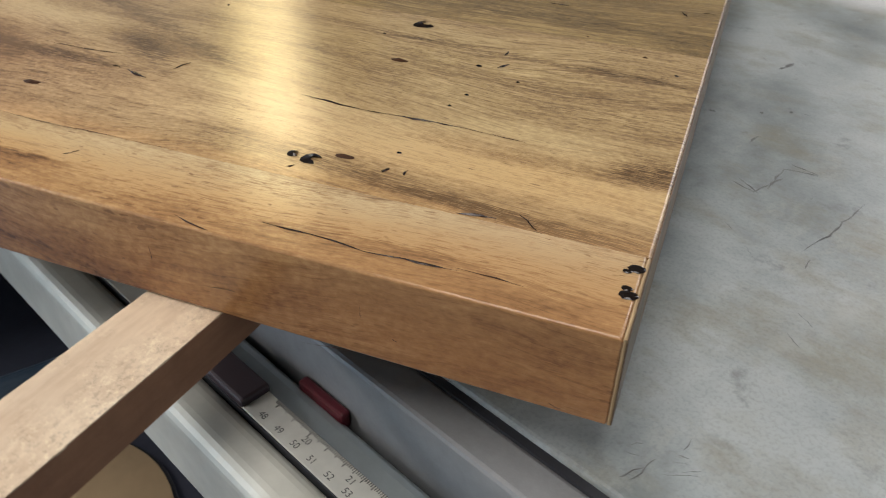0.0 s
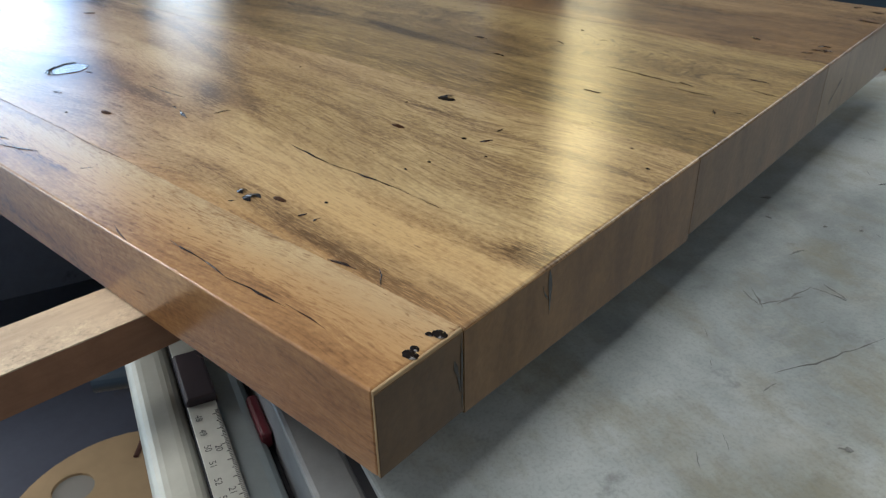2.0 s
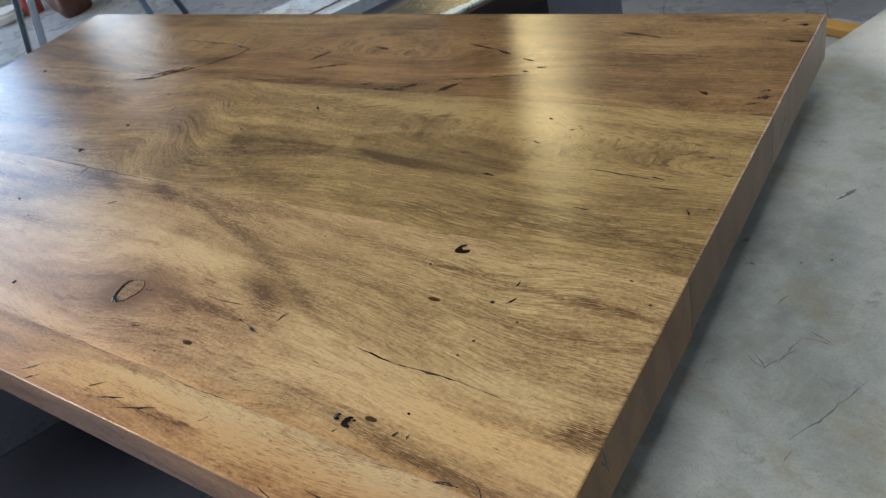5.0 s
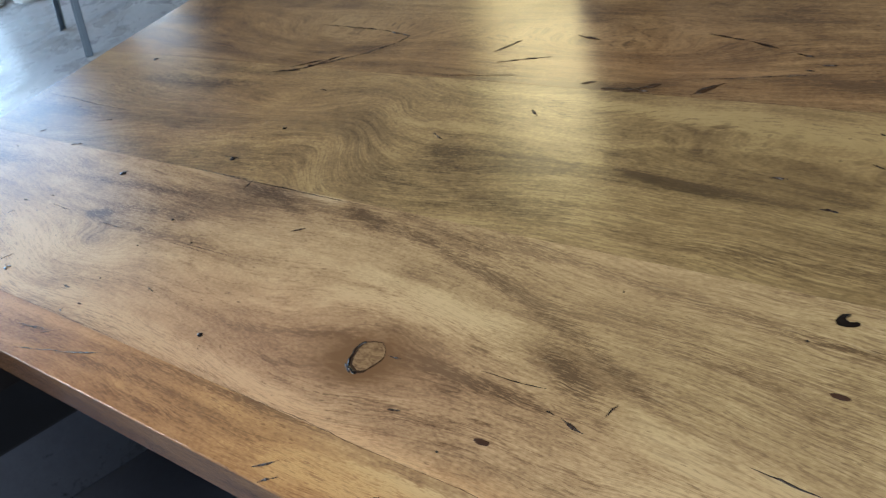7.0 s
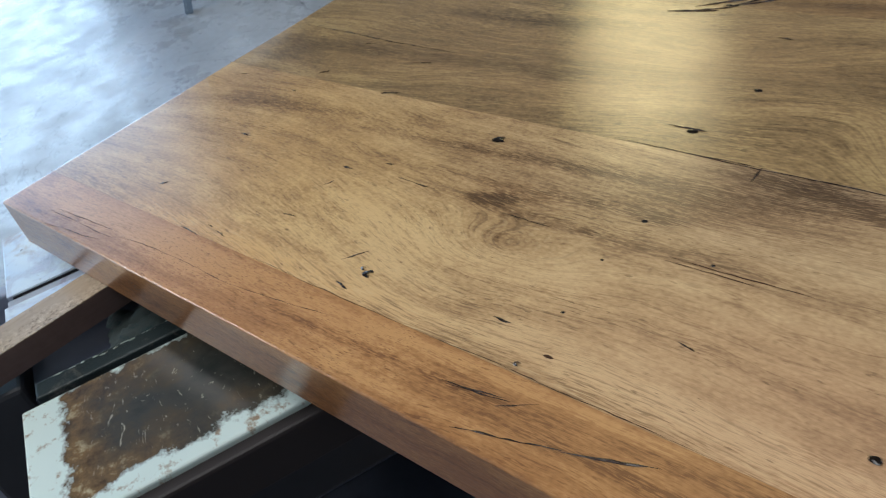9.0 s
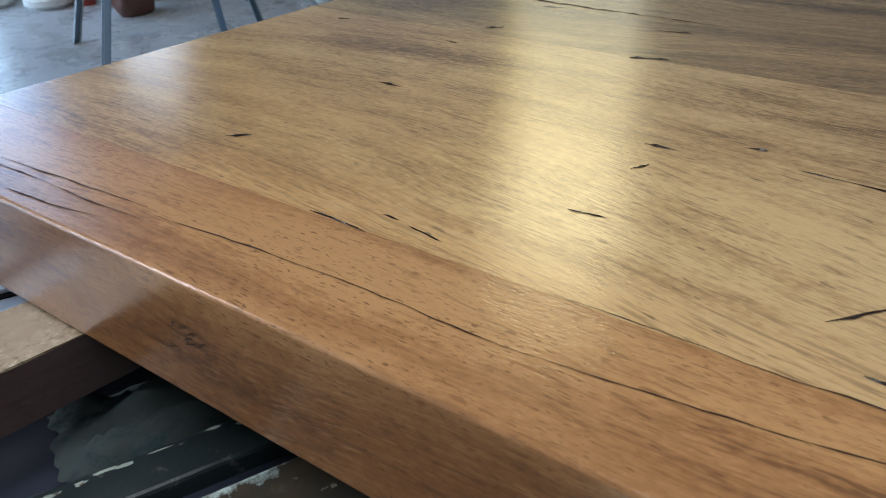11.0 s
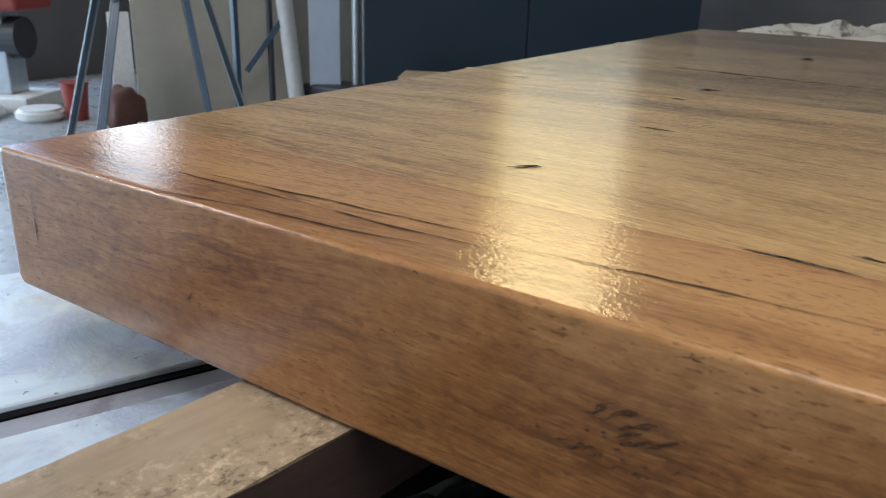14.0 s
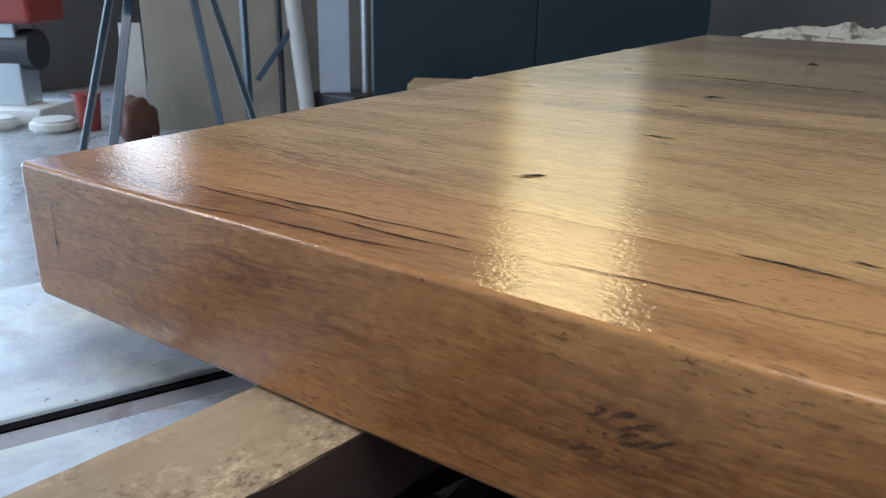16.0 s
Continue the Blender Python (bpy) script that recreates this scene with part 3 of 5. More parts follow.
def worn_leaf():
    """Pale machine paint worn through to stained dark iron in the middle of the leaf, with scratches."""
    k = Nodes("worn_through_leaf")
    u, v, z = k.split(k.coord)
    rag = k.math("MULTIPLY", k.math("SUBTRACT", k.noise(k.coord, 55.0, 6.0, 0.7), 0.5), 0.034)
    inset = k.math("MINIMUM", k.math("SUBTRACT", u, -0.752), k.math("SUBTRACT", -0.664, u))
    inset = k.math("MINIMUM", inset, k.math("SUBTRACT", v, -0.388))
    bare = k.ramp(k.math("ADD", inset, rag), (0.0, 0.0), (0.003, 1.0))
    grime = k.noise(k.coord, 26.0, 6.0, 0.62, 0.6)
    iron = k.ramp(grime, (0.33, (0.026, 0.030, 0.028)), (0.48, (0.050, 0.050, 0.044)), (0.60, (0.072, 0.058, 0.040)), (0.74, (0.15, 0.11, 0.070)))
    scuff = k.ramp(k.noise(k.scaled(k.coord, 1.0, 2.2, 1.0), 40.0, 4.0, 0.6, 4.0), (0.64, 0.0), (0.69, 0.7))
    iron = k.mix(scuff, iron, (0.50, 0.47, 0.38))
    rust = k.ramp(k.noise(k.coord, 90.0, 5.0, 0.7), (0.56, 0.0), (0.66, 0.9))
    paint = k.mix(rust, (0.62, 0.74, 0.72), (0.22, 0.13, 0.06))
    seep = k.ramp(k.math("ADD", inset, k.math("MULTIPLY", rag, 1.3)), (0.0, 0.0), (0.006, 1.0), (0.012, 0.75), (0.030, 0.0))
    stain_tone = k.ramp(k.noise(k.coord, 70.0, 5.0, 0.7), (0.36, (0.07, 0.042, 0.022)), (0.56, (0.20, 0.125, 0.055)), (0.68, (0.50, 0.42, 0.26)))
    end_near = k.ramp(k.math("SUBTRACT", -0.300, v), (0.02, 0.15), (0.075, 1.0))
    iron = k.mix(k.math("MULTIPLY", seep, end_near), iron, stain_tone)
    col = k.mix(bare, paint, iron)
    return k.done(col, k.ramp(bare, (0.0, 0.5), (1.0, 0.24)), 0.0, k.bump(k.math("ADD", k.math("MULTIPLY", bare, -0.5), k.math("MULTIPLY", grime, 0.3)), 0.5, 0.001))


rust_plate = worn_leaf()
cast_iron = iron_top()
pale_paint = painted("chipped_pale_green_paint", (0.52, 0.60, 0.54), 0.25, (0.12, 0.085, 0.06), 0.45, 60.0, 0.0, 0.4)
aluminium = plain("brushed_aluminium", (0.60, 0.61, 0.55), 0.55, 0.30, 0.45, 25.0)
# Darker, bluer copy of the rail metal: the side's shade is in its colour.
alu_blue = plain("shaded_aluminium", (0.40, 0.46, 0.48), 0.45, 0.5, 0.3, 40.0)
scale_face = plain("scale_tape", (0.62, 0.63, 0.58), 0.4, 0.2, 0.3, 60.0)
oil = plain("dried_oil", (0.185, 0.195, 0.195), 0.6)
ink = Nodes("black_ink").done((0.08, 0.08, 0.08), 0.6)
red_plastic = plain("red_plastic", (0.10, 0.008, 0.016), 0.45)
navy = painted("navy_machine_paint", (0.082, 0.092, 0.128), 0.05, (0.07, 0.07, 0.075), 0.5, 5.0)
skirt_paint = painted("blue_grey_skirt_paint", (0.27, 0.30, 0.39), 0.05, (0.07, 0.07, 0.075), 0.5, 5.0)
teal = painted("dark_teal_paint", (0.010, 0.026, 0.042), 0.03, (0.02, 0.03, 0.04), 0.45, 5.0)
black_iron = plain("black_iron", (0.034, 0.036, 0.044), 0.5)
mdf = plain("mdf_board", (0.46, 0.33, 0.19), 0.65, 0.0, 0.3, 18.0)
blue_steel = plain("blue_painted_steel", (0.07, 0.11, 0.16), 0.28)
chrome = plain("dull_chrome", (0.55, 0.58, 0.60), 0.3, 0.8)
red_paint = plain("red_machine_paint", (0.28, 0.04, 0.03), 0.4)
grey_board = plain("grey_sheet_board", (0.30, 0.29, 0.27), 0.6, 0.0, 0.3, 4.0)
white_stuff = plain("white_foam", (0.72, 0.74, 0.74), 0.6)
dust_sheet = painted("dusty_sheet", (0.42, 0.41, 0.36), 0.3, (0.10, 0.09, 0.08), 0.8, 10.0, 0.0, 0.6)
beige_board = plain("beige_sheet_board", (0.40, 0.375, 0.32), 0.6, 0.0, 0.3, 4.0)
blue_white = plain("bluish_white_sheet", (0.55, 0.66, 0.82), 0.4, 0.0, 0.2, 8.0)
rag_cloth = painted("grey_green_cloth", (0.075, 0.095, 0.095), 0.3, (0.035, 0.065, 0.070), 0.85, 40.0, 0.0, 0.4)
rust_cloth = plain("brown_cloth", (0.13, 0.06, 0.045), 0.8)
flange_brown = plain("rusty_dark_flange", (0.022, 0.016, 0.017), 0.6)
clamp_brown = plain("dark_purple_brown", (0.052, 0.038, 0.046), 0.5)
yellow_paint = plain("yellow_paint", (0.38, 0.21, 0.05), 0.5)
bounce_steel = plain("bounce_steel_sheet", (0.32, 0.32, 0.31), 0.5, 0.0, 0.25, 3.0)
shed_steel = plain("corrugated_steel", (0.15, 0.15, 0.15), 0.5, 0.2, 0.3, 3.0)


def concrete_floor():
    k = Nodes("polished_concrete")
    big, fine = k.noise(k.coord, 1.3, 7.0, 0.62, 0.8), k.noise(k.coord, 26.0, 6.0, 0.7)
    col = k.ramp(k.math("ADD", k.math("MULTIPLY", big, 0.6), k.math("MULTIPLY", fine, 0.4)), (0.33, (0.21, 0.220, 0.235)), (0.50, (0.32, 0.335, 0.36)), (0.66, (0.41, 0.425, 0.455)))
    crack = k.ramp(k.math("ABSOLUTE", k.math("SUBTRACT", k.noise(k.coord, 1.1, 5.0, 0.6, 1.2), 0.5)), (0.0, 1.0), (0.008, 0.0))
    col = k.mix(k.math("MULTIPLY", crack, 0.6), col, (0.06, 0.06, 0.06))
    return k.done(col, k.ramp(k.noise(k.coord, 5.0, 5.0, 0.7), (0.38, 0.18), (0.62, 0.46)), 0.0, k.bump(fine, 0.3, 0.005), Specular_IOR_Level=0.3)


concrete = concrete_floor()

# ---- mesh helpers ----


def mesh_object(name, bm, material, smooth=False):
    me = bpy.data.meshes.new(name)
    bm.normal_update()
    bm.to_mesh(me)
    bm.free()
    me.materials.append(material)
    if smooth:
        for p in me.polygons:
            p.use_smooth = True
    return new(name, me)


def thing(name, m, label, category, group="", kind=""):
    ob = new(name)
    ob.matrix_world = m
    ob.empty_display_size = 0.05
    return tagged(ob, label, category, group, kind)


def part(name, bm, material, parent, label="", smooth=False, world_made=False):
    """One mesh under a thing or part. world_made: the vertices are given in the world, not in the parent's own axes."""
    ob = mesh_object(name, bm, material, smooth)
    ob.parent = parent
    if world_made:
        m = parent.matrix_world.copy() if parent.parent is None else parent.parent.matrix_world.copy()
        ob.matrix_parent_inverse = Matrix() if parent.parent is not None else m.inverted()
    return tagged(ob, label)


def box(x0, y0, z0, x1, y1, z1, bevel=0.0, segments=2, bm=None, turn=None):
    """A box between two corners with rounded edges; turn: a pose laid on it."""
    b = bmesh.new()
    bmesh.ops.create_cube(b, size=1)
    for v in b.verts:
        v.co = Vector(((x0 + x1) / 2 + v.co.x * (x1 - x0), (y0 + y1) / 2 + v.co.y * (y1 - y0), (z0 + z1) / 2 + v.co.z * (z1 - z0)))
    if bevel:
        bmesh.ops.bevel(b, geom=list(b.edges), offset=bevel, segments=segments, profile=0.5, affect="EDGES", clamp_overlap=True)
    if turn is not None:
        bmesh.ops.transform(b, matrix=turn, verts=b.verts)
    if bm is None:
        return b
    me = bpy.data.meshes.new("tmp")
    b.to_mesh(me)
    b.free()
    bm.from_mesh(me)
    bpy.data.meshes.remove(me)
    return bm


def rod(a, b, r, sides=12, bm=None, r2=None):
    """A capped round bar from a to b."""
    bm = bm or bmesh.new()
    a, b = Vector(a), Vector(b)
    m = Matrix.Translation((a + b) / 2) @ (b - a).to_track_quat("Z", "Y").to_matrix().to_4x4()
    bmesh.ops.create_cone(bm, cap_ends=True, segments=sides, radius1=r, radius2=r if r2 is None else r2, depth=(b - a).length, matrix=m)
    return bm


def prism(outline, y0, y1, bevel=0.0):
    """An outline in x and z drawn out along y."""
    bm = bmesh.new()
    lo = [bm.verts.new((x, y0, z)) for x, z in outline]
    hi = [bm.verts.new((x, y1, z)) for x, z in outline]
    bm.faces.new(lo)
    bm.faces.new(hi[::-1])
    for i in range(len(lo)):
        j = (i + 1) % len(lo)
        bm.faces.new((lo[j], lo[i], hi[i], hi[j]))
    bmesh.ops.recalc_face_normals(bm, faces=bm.faces)
    if bevel:
        bmesh.ops.bevel(bm, geom=list(bm.edges), offset=bevel, segments=2, profile=0.5, affect="EDGES", clamp_overlap=True)
    return bm


# ---- the shed ----
X0, X1, Y0, Y1, H = -7.0, 4.0, -5.0, 5.0, 5.0


def structure(name, bm, material, label, category):
    return tagged(mesh_object(name, bm, material), label, category, kind="structure")


structure("floor", box(X0 - 6.0, Y0 - 0.2, -0.2, X1 + 0.2, Y1 + 0.2, 0), concrete, "worn grey concrete shed floor with cracks", "floor")
b = box(X0, Y1, 0, WIN_X0, Y1 + 0.15, H)
box(WIN_X1, Y1, 0, EAST_X0, Y1 + 0.15, H, bm=b)
box(EAST_X1, Y1, 0, X1, Y1 + 0.15, H, bm=b)
box(EAST_X0, Y1, 0, EAST_X1, Y1 + 0.15, EAST_Z0, bm=b)
box(EAST_X0, Y1, EAST_Z1, EAST_X1, Y1 + 0.15, H, bm=b)
box(WIN_X0, Y1, 0, WIN_X1, Y1 + 0.15, WIN_Z0, bm=b)
box(WIN_X0, Y1, WIN_Z1, WIN_X1, Y1 + 0.15, H, bm=b)
structure("wall_north", b, shed_steel, "grey steel shed wall with a tall yellowish window and a square one", "wall")
b = box(X0 - 0.15, Y0, 0, X0, DOOR_Y0, H)
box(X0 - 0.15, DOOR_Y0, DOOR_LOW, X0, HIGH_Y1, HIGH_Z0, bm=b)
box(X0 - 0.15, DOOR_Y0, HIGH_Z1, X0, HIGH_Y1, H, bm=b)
box(X0 - 0.15, HIGH_Y1, DOOR_LOW, X0, DOOR_YM, H, bm=b)
box(X0 - 0.15, DOOR_YM, DOOR_Z, X0, DOOR_Y1, DOOR_Z + 0.02, bm=b)
box(X0 - 0.15, DOOR_YM, 4.6, X0, DOOR_Y1, H, bm=b)
box(X0 - 0.15, DOOR_Y1, 0, X0, SLOT_Y0, H, bm=b)
box(X0 - 0.15, SLOT_Y0, 0, X0, SLOT_Y1, SLOT_Z0, bm=b)
box(X0 - 0.15, SLOT_Y0, SLOT_Z1, X0, SLOT_Y1, H, bm=b)
box(X0 - 0.15, SLOT_Y1, 0, X0, Y1, H, bm=b)
structure("wall_west", b, shed_steel, "grey steel shed wall with wide open doorways and an added high opening", "wall")
b = box(X0, Y0 - 0.15, 0, SOUTH_X0, Y0, H)
box(SOUTH_X1, Y0 - 0.15, 0, X1, Y0, H, bm=b)
box(SOUTH_X0, Y0 - 0.15, 0, SOUTH_X1, Y0, SOUTH_Z0, bm=b)
box(SOUTH_X0, Y0 - 0.15, SOUTH_Z1, SOUTH_X1, Y0, H, bm=b)
structure("wall_south", b, shed_steel, "grey steel shed wall with an added opening for fill light", "wall")
# Unseen wall, paler than the others to bounce light onto the saw table.
structure("wall_east", box(X1, Y0, 0, X1 + 0.15, Y1, H), bounce_steel, "unseen grey steel shed wall, paler to bounce light", "wall")
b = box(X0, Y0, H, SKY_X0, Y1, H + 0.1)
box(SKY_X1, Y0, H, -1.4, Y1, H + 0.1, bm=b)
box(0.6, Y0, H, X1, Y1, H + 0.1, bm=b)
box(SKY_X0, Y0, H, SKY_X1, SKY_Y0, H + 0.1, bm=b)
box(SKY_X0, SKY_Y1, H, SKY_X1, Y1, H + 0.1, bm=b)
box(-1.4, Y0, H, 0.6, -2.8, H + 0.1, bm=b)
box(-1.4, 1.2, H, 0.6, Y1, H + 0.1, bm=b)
structure("ceiling", b, shed_steel, "grey steel roof with two added openings for light", "ceiling")
# Unseen beam, added only to carry the hanging tube.
structure("added_roof_beam", box(-1.6, 0.70, H - 0.10, 0.8, 0.79, H - 0.002), shed_steel, "unseen grey steel beam added to carry the hanging tube", "beam")

# ---- the varnished slab ----
L, W, TOP, TH = 0.9805, 0.5275, 0.95, 0.034
LOW = TOP - TH
slab = thing("wooden_tabletop", pose(-L / 2, W / 2, LOW), "glossy varnished hardwood tabletop of four joined boards lying on battens", "tabletop")


def board(key, y0, y1, front=0.00014, back=0.00014):
    """One board of the slab, with rounded outer edges and a hair-thin joint to the next."""
    bm = box(-L, y0, LOW, -0.0014 if key == "E" else -0.0004, y1, TOP)
    layer = bm.edges.layers.float.new("bevel_weight_edge")
    groups = {}
    for e in bm.edges:
        a, c = e.verts[0].co, e.verts[1].co
        mid = (a + c) / 2
        size = 0.0016
        if abs(a.x - c.x) > 0.1:
            size = front if abs(mid.y - y0) < 1e-5 else back
            if mid.z < LOW + 0.001:
                size = min(size, 0.003)
        elif abs(a.y - c.y) > 0.01:
            size = 0.0013 if mid.x > -0.1 else (0.0042 if mid.z > LOW + 0.01 else 0.0060)
        else:
            size = 0.0007 if mid.x > -0.1 else (max(front, 0.0045) if key == "E" and abs(mid.y - y0) < 1e-5 else back)
        groups.setdefault(size, []).append(e)
    biggest = max(groups)
    for size, edges in groups.items():
        for e in edges:
            e[layer] = size / biggest
    ob = part("board", bm, wood[key], slab, world_made=True)
    m = ob.modifiers.new("edges", "BEVEL")
    m.limit_method, m.width, m.segments, m.profile = "WEIGHT", biggest, 4, 0.5
    m.harden_normals = False
    for p in ob.data.polygons:
        p.use_smooth = True
    w = ob.modifiers.new("shade", "WEIGHTED_NORMAL")
    w.keep_sharp = False
    return ob


SEAM = (0.0386, 0.2020, 0.3685)
boards = {
    "E": board("E", 0, SEAM[0], front=0.0012),
    "A": board("A", SEAM[0], SEAM[1]),
    "B": board("B", SEAM[1], SEAM[2]),
    "D": board("D", SEAM[2], W, back=0.004),
}
tagged(boards["E"], "reddish front edge board")
tagged(boards["A"], "honey-coloured board with a dark knot")
tagged(boards["B"], "olive-brown board with curved grain")
tagged(boards["D"], "dark brown board")
for key, y0, y1 in (("E", 0, SEAM[0]), ("A", SEAM[0], SEAM[1]), ("B", SEAM[1], SEAM[2]), ("D", SEAM[2], W)):
    if key == "E":
        part("end_cap", box(-0.0014, y0 + 0.0002, LOW + 0.0004, -0.0004, y1 - 0.0002, TOP, 0.0003), pale_veneer, boards[key], "thin pale end veneer", world_made=True)
    drop = {"E": -0.0007, "A": 0.0068, "B": 0.0056, "D": 0.0052}[key]
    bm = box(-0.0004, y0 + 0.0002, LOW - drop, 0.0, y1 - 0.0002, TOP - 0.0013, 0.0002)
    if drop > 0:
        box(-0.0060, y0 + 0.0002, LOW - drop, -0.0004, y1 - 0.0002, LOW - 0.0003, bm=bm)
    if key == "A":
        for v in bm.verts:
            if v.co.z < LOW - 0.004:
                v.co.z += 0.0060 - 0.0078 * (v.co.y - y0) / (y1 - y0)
    part("end_face", bm, end_veneer[key], boards[key], "brown end face", world_made=True)
rng = random.Random(7)
SKIN = TOP + 0.00018


def lens(points, width, z_of, proud=(0, 0, 1)):
    """A long thin wavering patch along a line of points."""
    bm = bmesh.new()
    rows = []
    n = len(points)
    for i, p in enumerate(points):
        t = i / (n - 1)
        d = (points[min(i + 1, n - 1)] - points[max(i - 1, 0)]).normalized()
        side = Vector((-d.y, d.x))
        w = width / 2 * max(0.06, math.sin(math.pi * min(max(t, 0.02), 0.98)) ** 0.7) * rng.uniform(0.25, 1.2)
        bead = Vector(z_of(p)) + Vector(proud) * min(w, 0.0012) * rng.uniform(0.1, 0.7)
        rows.append([bm.verts.new(z_of(p + side * w)), bm.verts.new(bead), bm.verts.new(z_of(p - side * w * rng.uniform(0.7, 1.1)))])
    for a, c in zip(rows, rows[1:]):
        bm.faces.new((a[0], a[1], c[1], c[0]))
        bm.faces.new((a[1], a[2], c[2], c[1]))
    bmesh.ops.recalc_face_normals(bm, faces=bm.faces)
    return bm


def wavering(x0, y0, x1, y1, sway):
    a, c = Vector((x0, y0)), Vector((x1, y1))
    n = max(5, int((c - a).length / 0.004))
    side = Vector((-(c - a).y, (c - a).x)).normalized()
    pts, drift = [], 0.0
    for i in range(n + 1):
        t = i / n
        drift += rng.uniform(-1, 1) * sway
        drift *= 0.85
        pts.append(a.lerp(c, t) + side * drift * math.sin(math.pi * t))
    return pts


def scar(key, x0, y0, x1, y1, mm):
    """A resin-filled crack in the top face of a board."""
    pts = wavering(x0, y0, x1, y1, 0.0005)
    bm = lens(pts, mm * (0.0009 if key == "D" else 0.0006), lambda p: (p.x, p.y, SKIN))
    if bm.faces and sum(f.normal.z for f in bm.faces) < 0:
        bmesh.ops.reverse_faces(bm, faces=bm.faces)
    part("crack", bm, stain if mm < 1.5 else (bark if mm > 7 else crack_dark), boards[key], world_made=True)


def hole(key, x, y, mm, kind):
    """A resin-filled borer hole: 0 a round dot, 1 a black crescent pit, 2 a brown oval."""
    r = max(mm, 1.2) * (0.0007, 0.0007, 0.00062)[kind]
    bm = bmesh.new()
    if kind == 1:
        lean, n = rng.uniform(-0.3, 0.3) + (0.5 if mm > 6 else 0.0), 16
        rim, inner = [], []
        for i in range(n + 1):
            a = lean + 0.75 + (2 * math.pi - 1.5) * i / n
            q = r * (1 + 0.09 * math.sin(3 * a + x * 900) + rng.uniform(-0.04, 0.04))
            fat = 0.30 + 0.66 * math.sin(math.pi * i / n) ** 0.7
            rim.append(bm.verts.new((x + math.cos(a) * q, y + math.sin(a) * q * 0.85, SKIN)))
            inner.append(bm.verts.new((x + math.cos(a) * q * (1 - fat), y + math.sin(a) * q * 0.85 * (1 - fat), SKIN + 0.0003 + min(r * 0.25, 0.0004))))
        for i in range(n):
            bm.faces.new((rim[i], rim[i + 1], inner[i + 1], inner[i]))
    else:
        n = 18
        sx, sy = ((1.0, 0.75), None, (1.1, 0.42))[kind]
        ring = []
        for i in range(n):
            a = 2 * math.pi * i / n
            q = r * (1 + rng.uniform(-0.11, 0.11))
            ring.append(bm.verts.new((x + math.cos(a) * q * sx, y + math.sin(a) * q * sy, SKIN)))
        crown = bm.verts.new((x, y, SKIN + 0.0003 + r * 0.22))
        for i in range(n):
            bm.faces.new((ring[i], ring[(i + 1) % n], crown))
    part("borer_hole", bm, stain if kind == 2 else resin, boards[key], world_made=True, smooth=True)


def face_scar(x0, z0, x1, z1, mm, key="E"):
    """A crack in the front face of the slab."""
    pts = wavering(x0, z0, x1, z1, 0.0003)
    part("crack", lens(pts, mm * 0.0005, lambda p: (p.x, -0.00018, p.y), (0, -0.3, 0)), face_stain, boards[key], world_made=True)


scar('D', -0.668, 0.357, -0.637, 0.371, 4.5)
scar('D', -0.640, 0.370, -0.590, 0.403, 3.2)
scar('D', -0.596, 0.399, -0.571, 0.426, 3.6)
scar('D', -0.574, 0.423, -0.568, 0.437, 4.5)
scar('D', -0.606, 0.445, -0.567, 0.436, 3.0)
scar('D', -0.700, 0.452, -0.603, 0.445, 2.4)
scar('D', -0.450, 0.398, -0.404, 0.413, 3.2)
scar('D', -0.362, 0.375, -0.350, 0.380, 8)
scar('D', -0.343, 0.3710, -0.306, 0.3720, 9)
scar('D', -0.322, 0.3715, -0.301, 0.383, 9)
scar('D', -0.276, 0.3712, -0.258, 0.390, 8)
scar('D', -0.505, 0.3700, -0.410, 0.3820, 1.2)
scar('D', -0.462, 0.415, -0.446, 0.438, 4)
scar('D', -0.399, 0.450, -0.375, 0.444, 5)
scar('D', -0.293, 0.460, -0.257, 0.451, 2.5)
scar('D', -0.258, 0.451, -0.237, 0.442, 5)
scar('D', -0.203, 0.421, -0.193, 0.422, 3)
scar('D', -0.223, 0.436, -0.210, 0.432, 3)
scar('D', -0.213, 0.414, -0.205, 0.413, 4)
scar('D', -0.276, 0.393, -0.200, 0.409, 1.5)
scar('D', -0.154, 0.488, -0.115, 0.479, 3)
scar('D', -0.155, 0.452, -0.053, 0.448, 1.2)
scar('D', -0.058, 0.397, -0.050, 0.392, 3.5)
scar('D', -0.018, 0.391, -0.006, 0.394, 6)
scar('D', -0.017, 0.400, -0.010, 0.403, 4.5)
scar('D', -0.021, 0.382, -0.015, 0.385, 3)
scar('D', -0.017, 0.478, -0.001, 0.477, 3)
scar('D', -0.017, 0.505, -0.008, 0.505, 5)
scar('D', -0.030, 0.511, -0.025, 0.514, 4)
scar('D', -0.964, 0.273, -0.792, 0.263, 1.6)
scar('D', -0.680, 0.355, -0.647, 0.362, 4)
scar('D', -0.646, 0.365, -0.618, 0.394, 5)
scar('D', -0.665, 0.365, -0.632, 0.384, 4)
scar('B', -0.382, 0.335, -0.373, 0.328, 3.5)
scar('B', -0.444, 0.292, -0.429, 0.284, 3)
scar('B', -0.599, 0.334, -0.588, 0.332, 3.5)
scar('B', -0.200, 0.290, -0.190, 0.291, 4.5)
scar('B', -0.168, 0.268, -0.158, 0.267, 5)
scar('B', -0.152, 0.315, -0.144, 0.311, 2.5)
scar('B', -0.154, 0.347, -0.149, 0.344, 2.5)
scar('B', -0.130, 0.331, -0.126, 0.334, 2.5)
scar('B', -0.099, 0.288, -0.048, 0.284, 1.8)
scar('B', -0.053, 0.287, -0.043, 0.285, 3.2)
scar('B', -0.029, 0.315, -0.014, 0.315, 2.6)
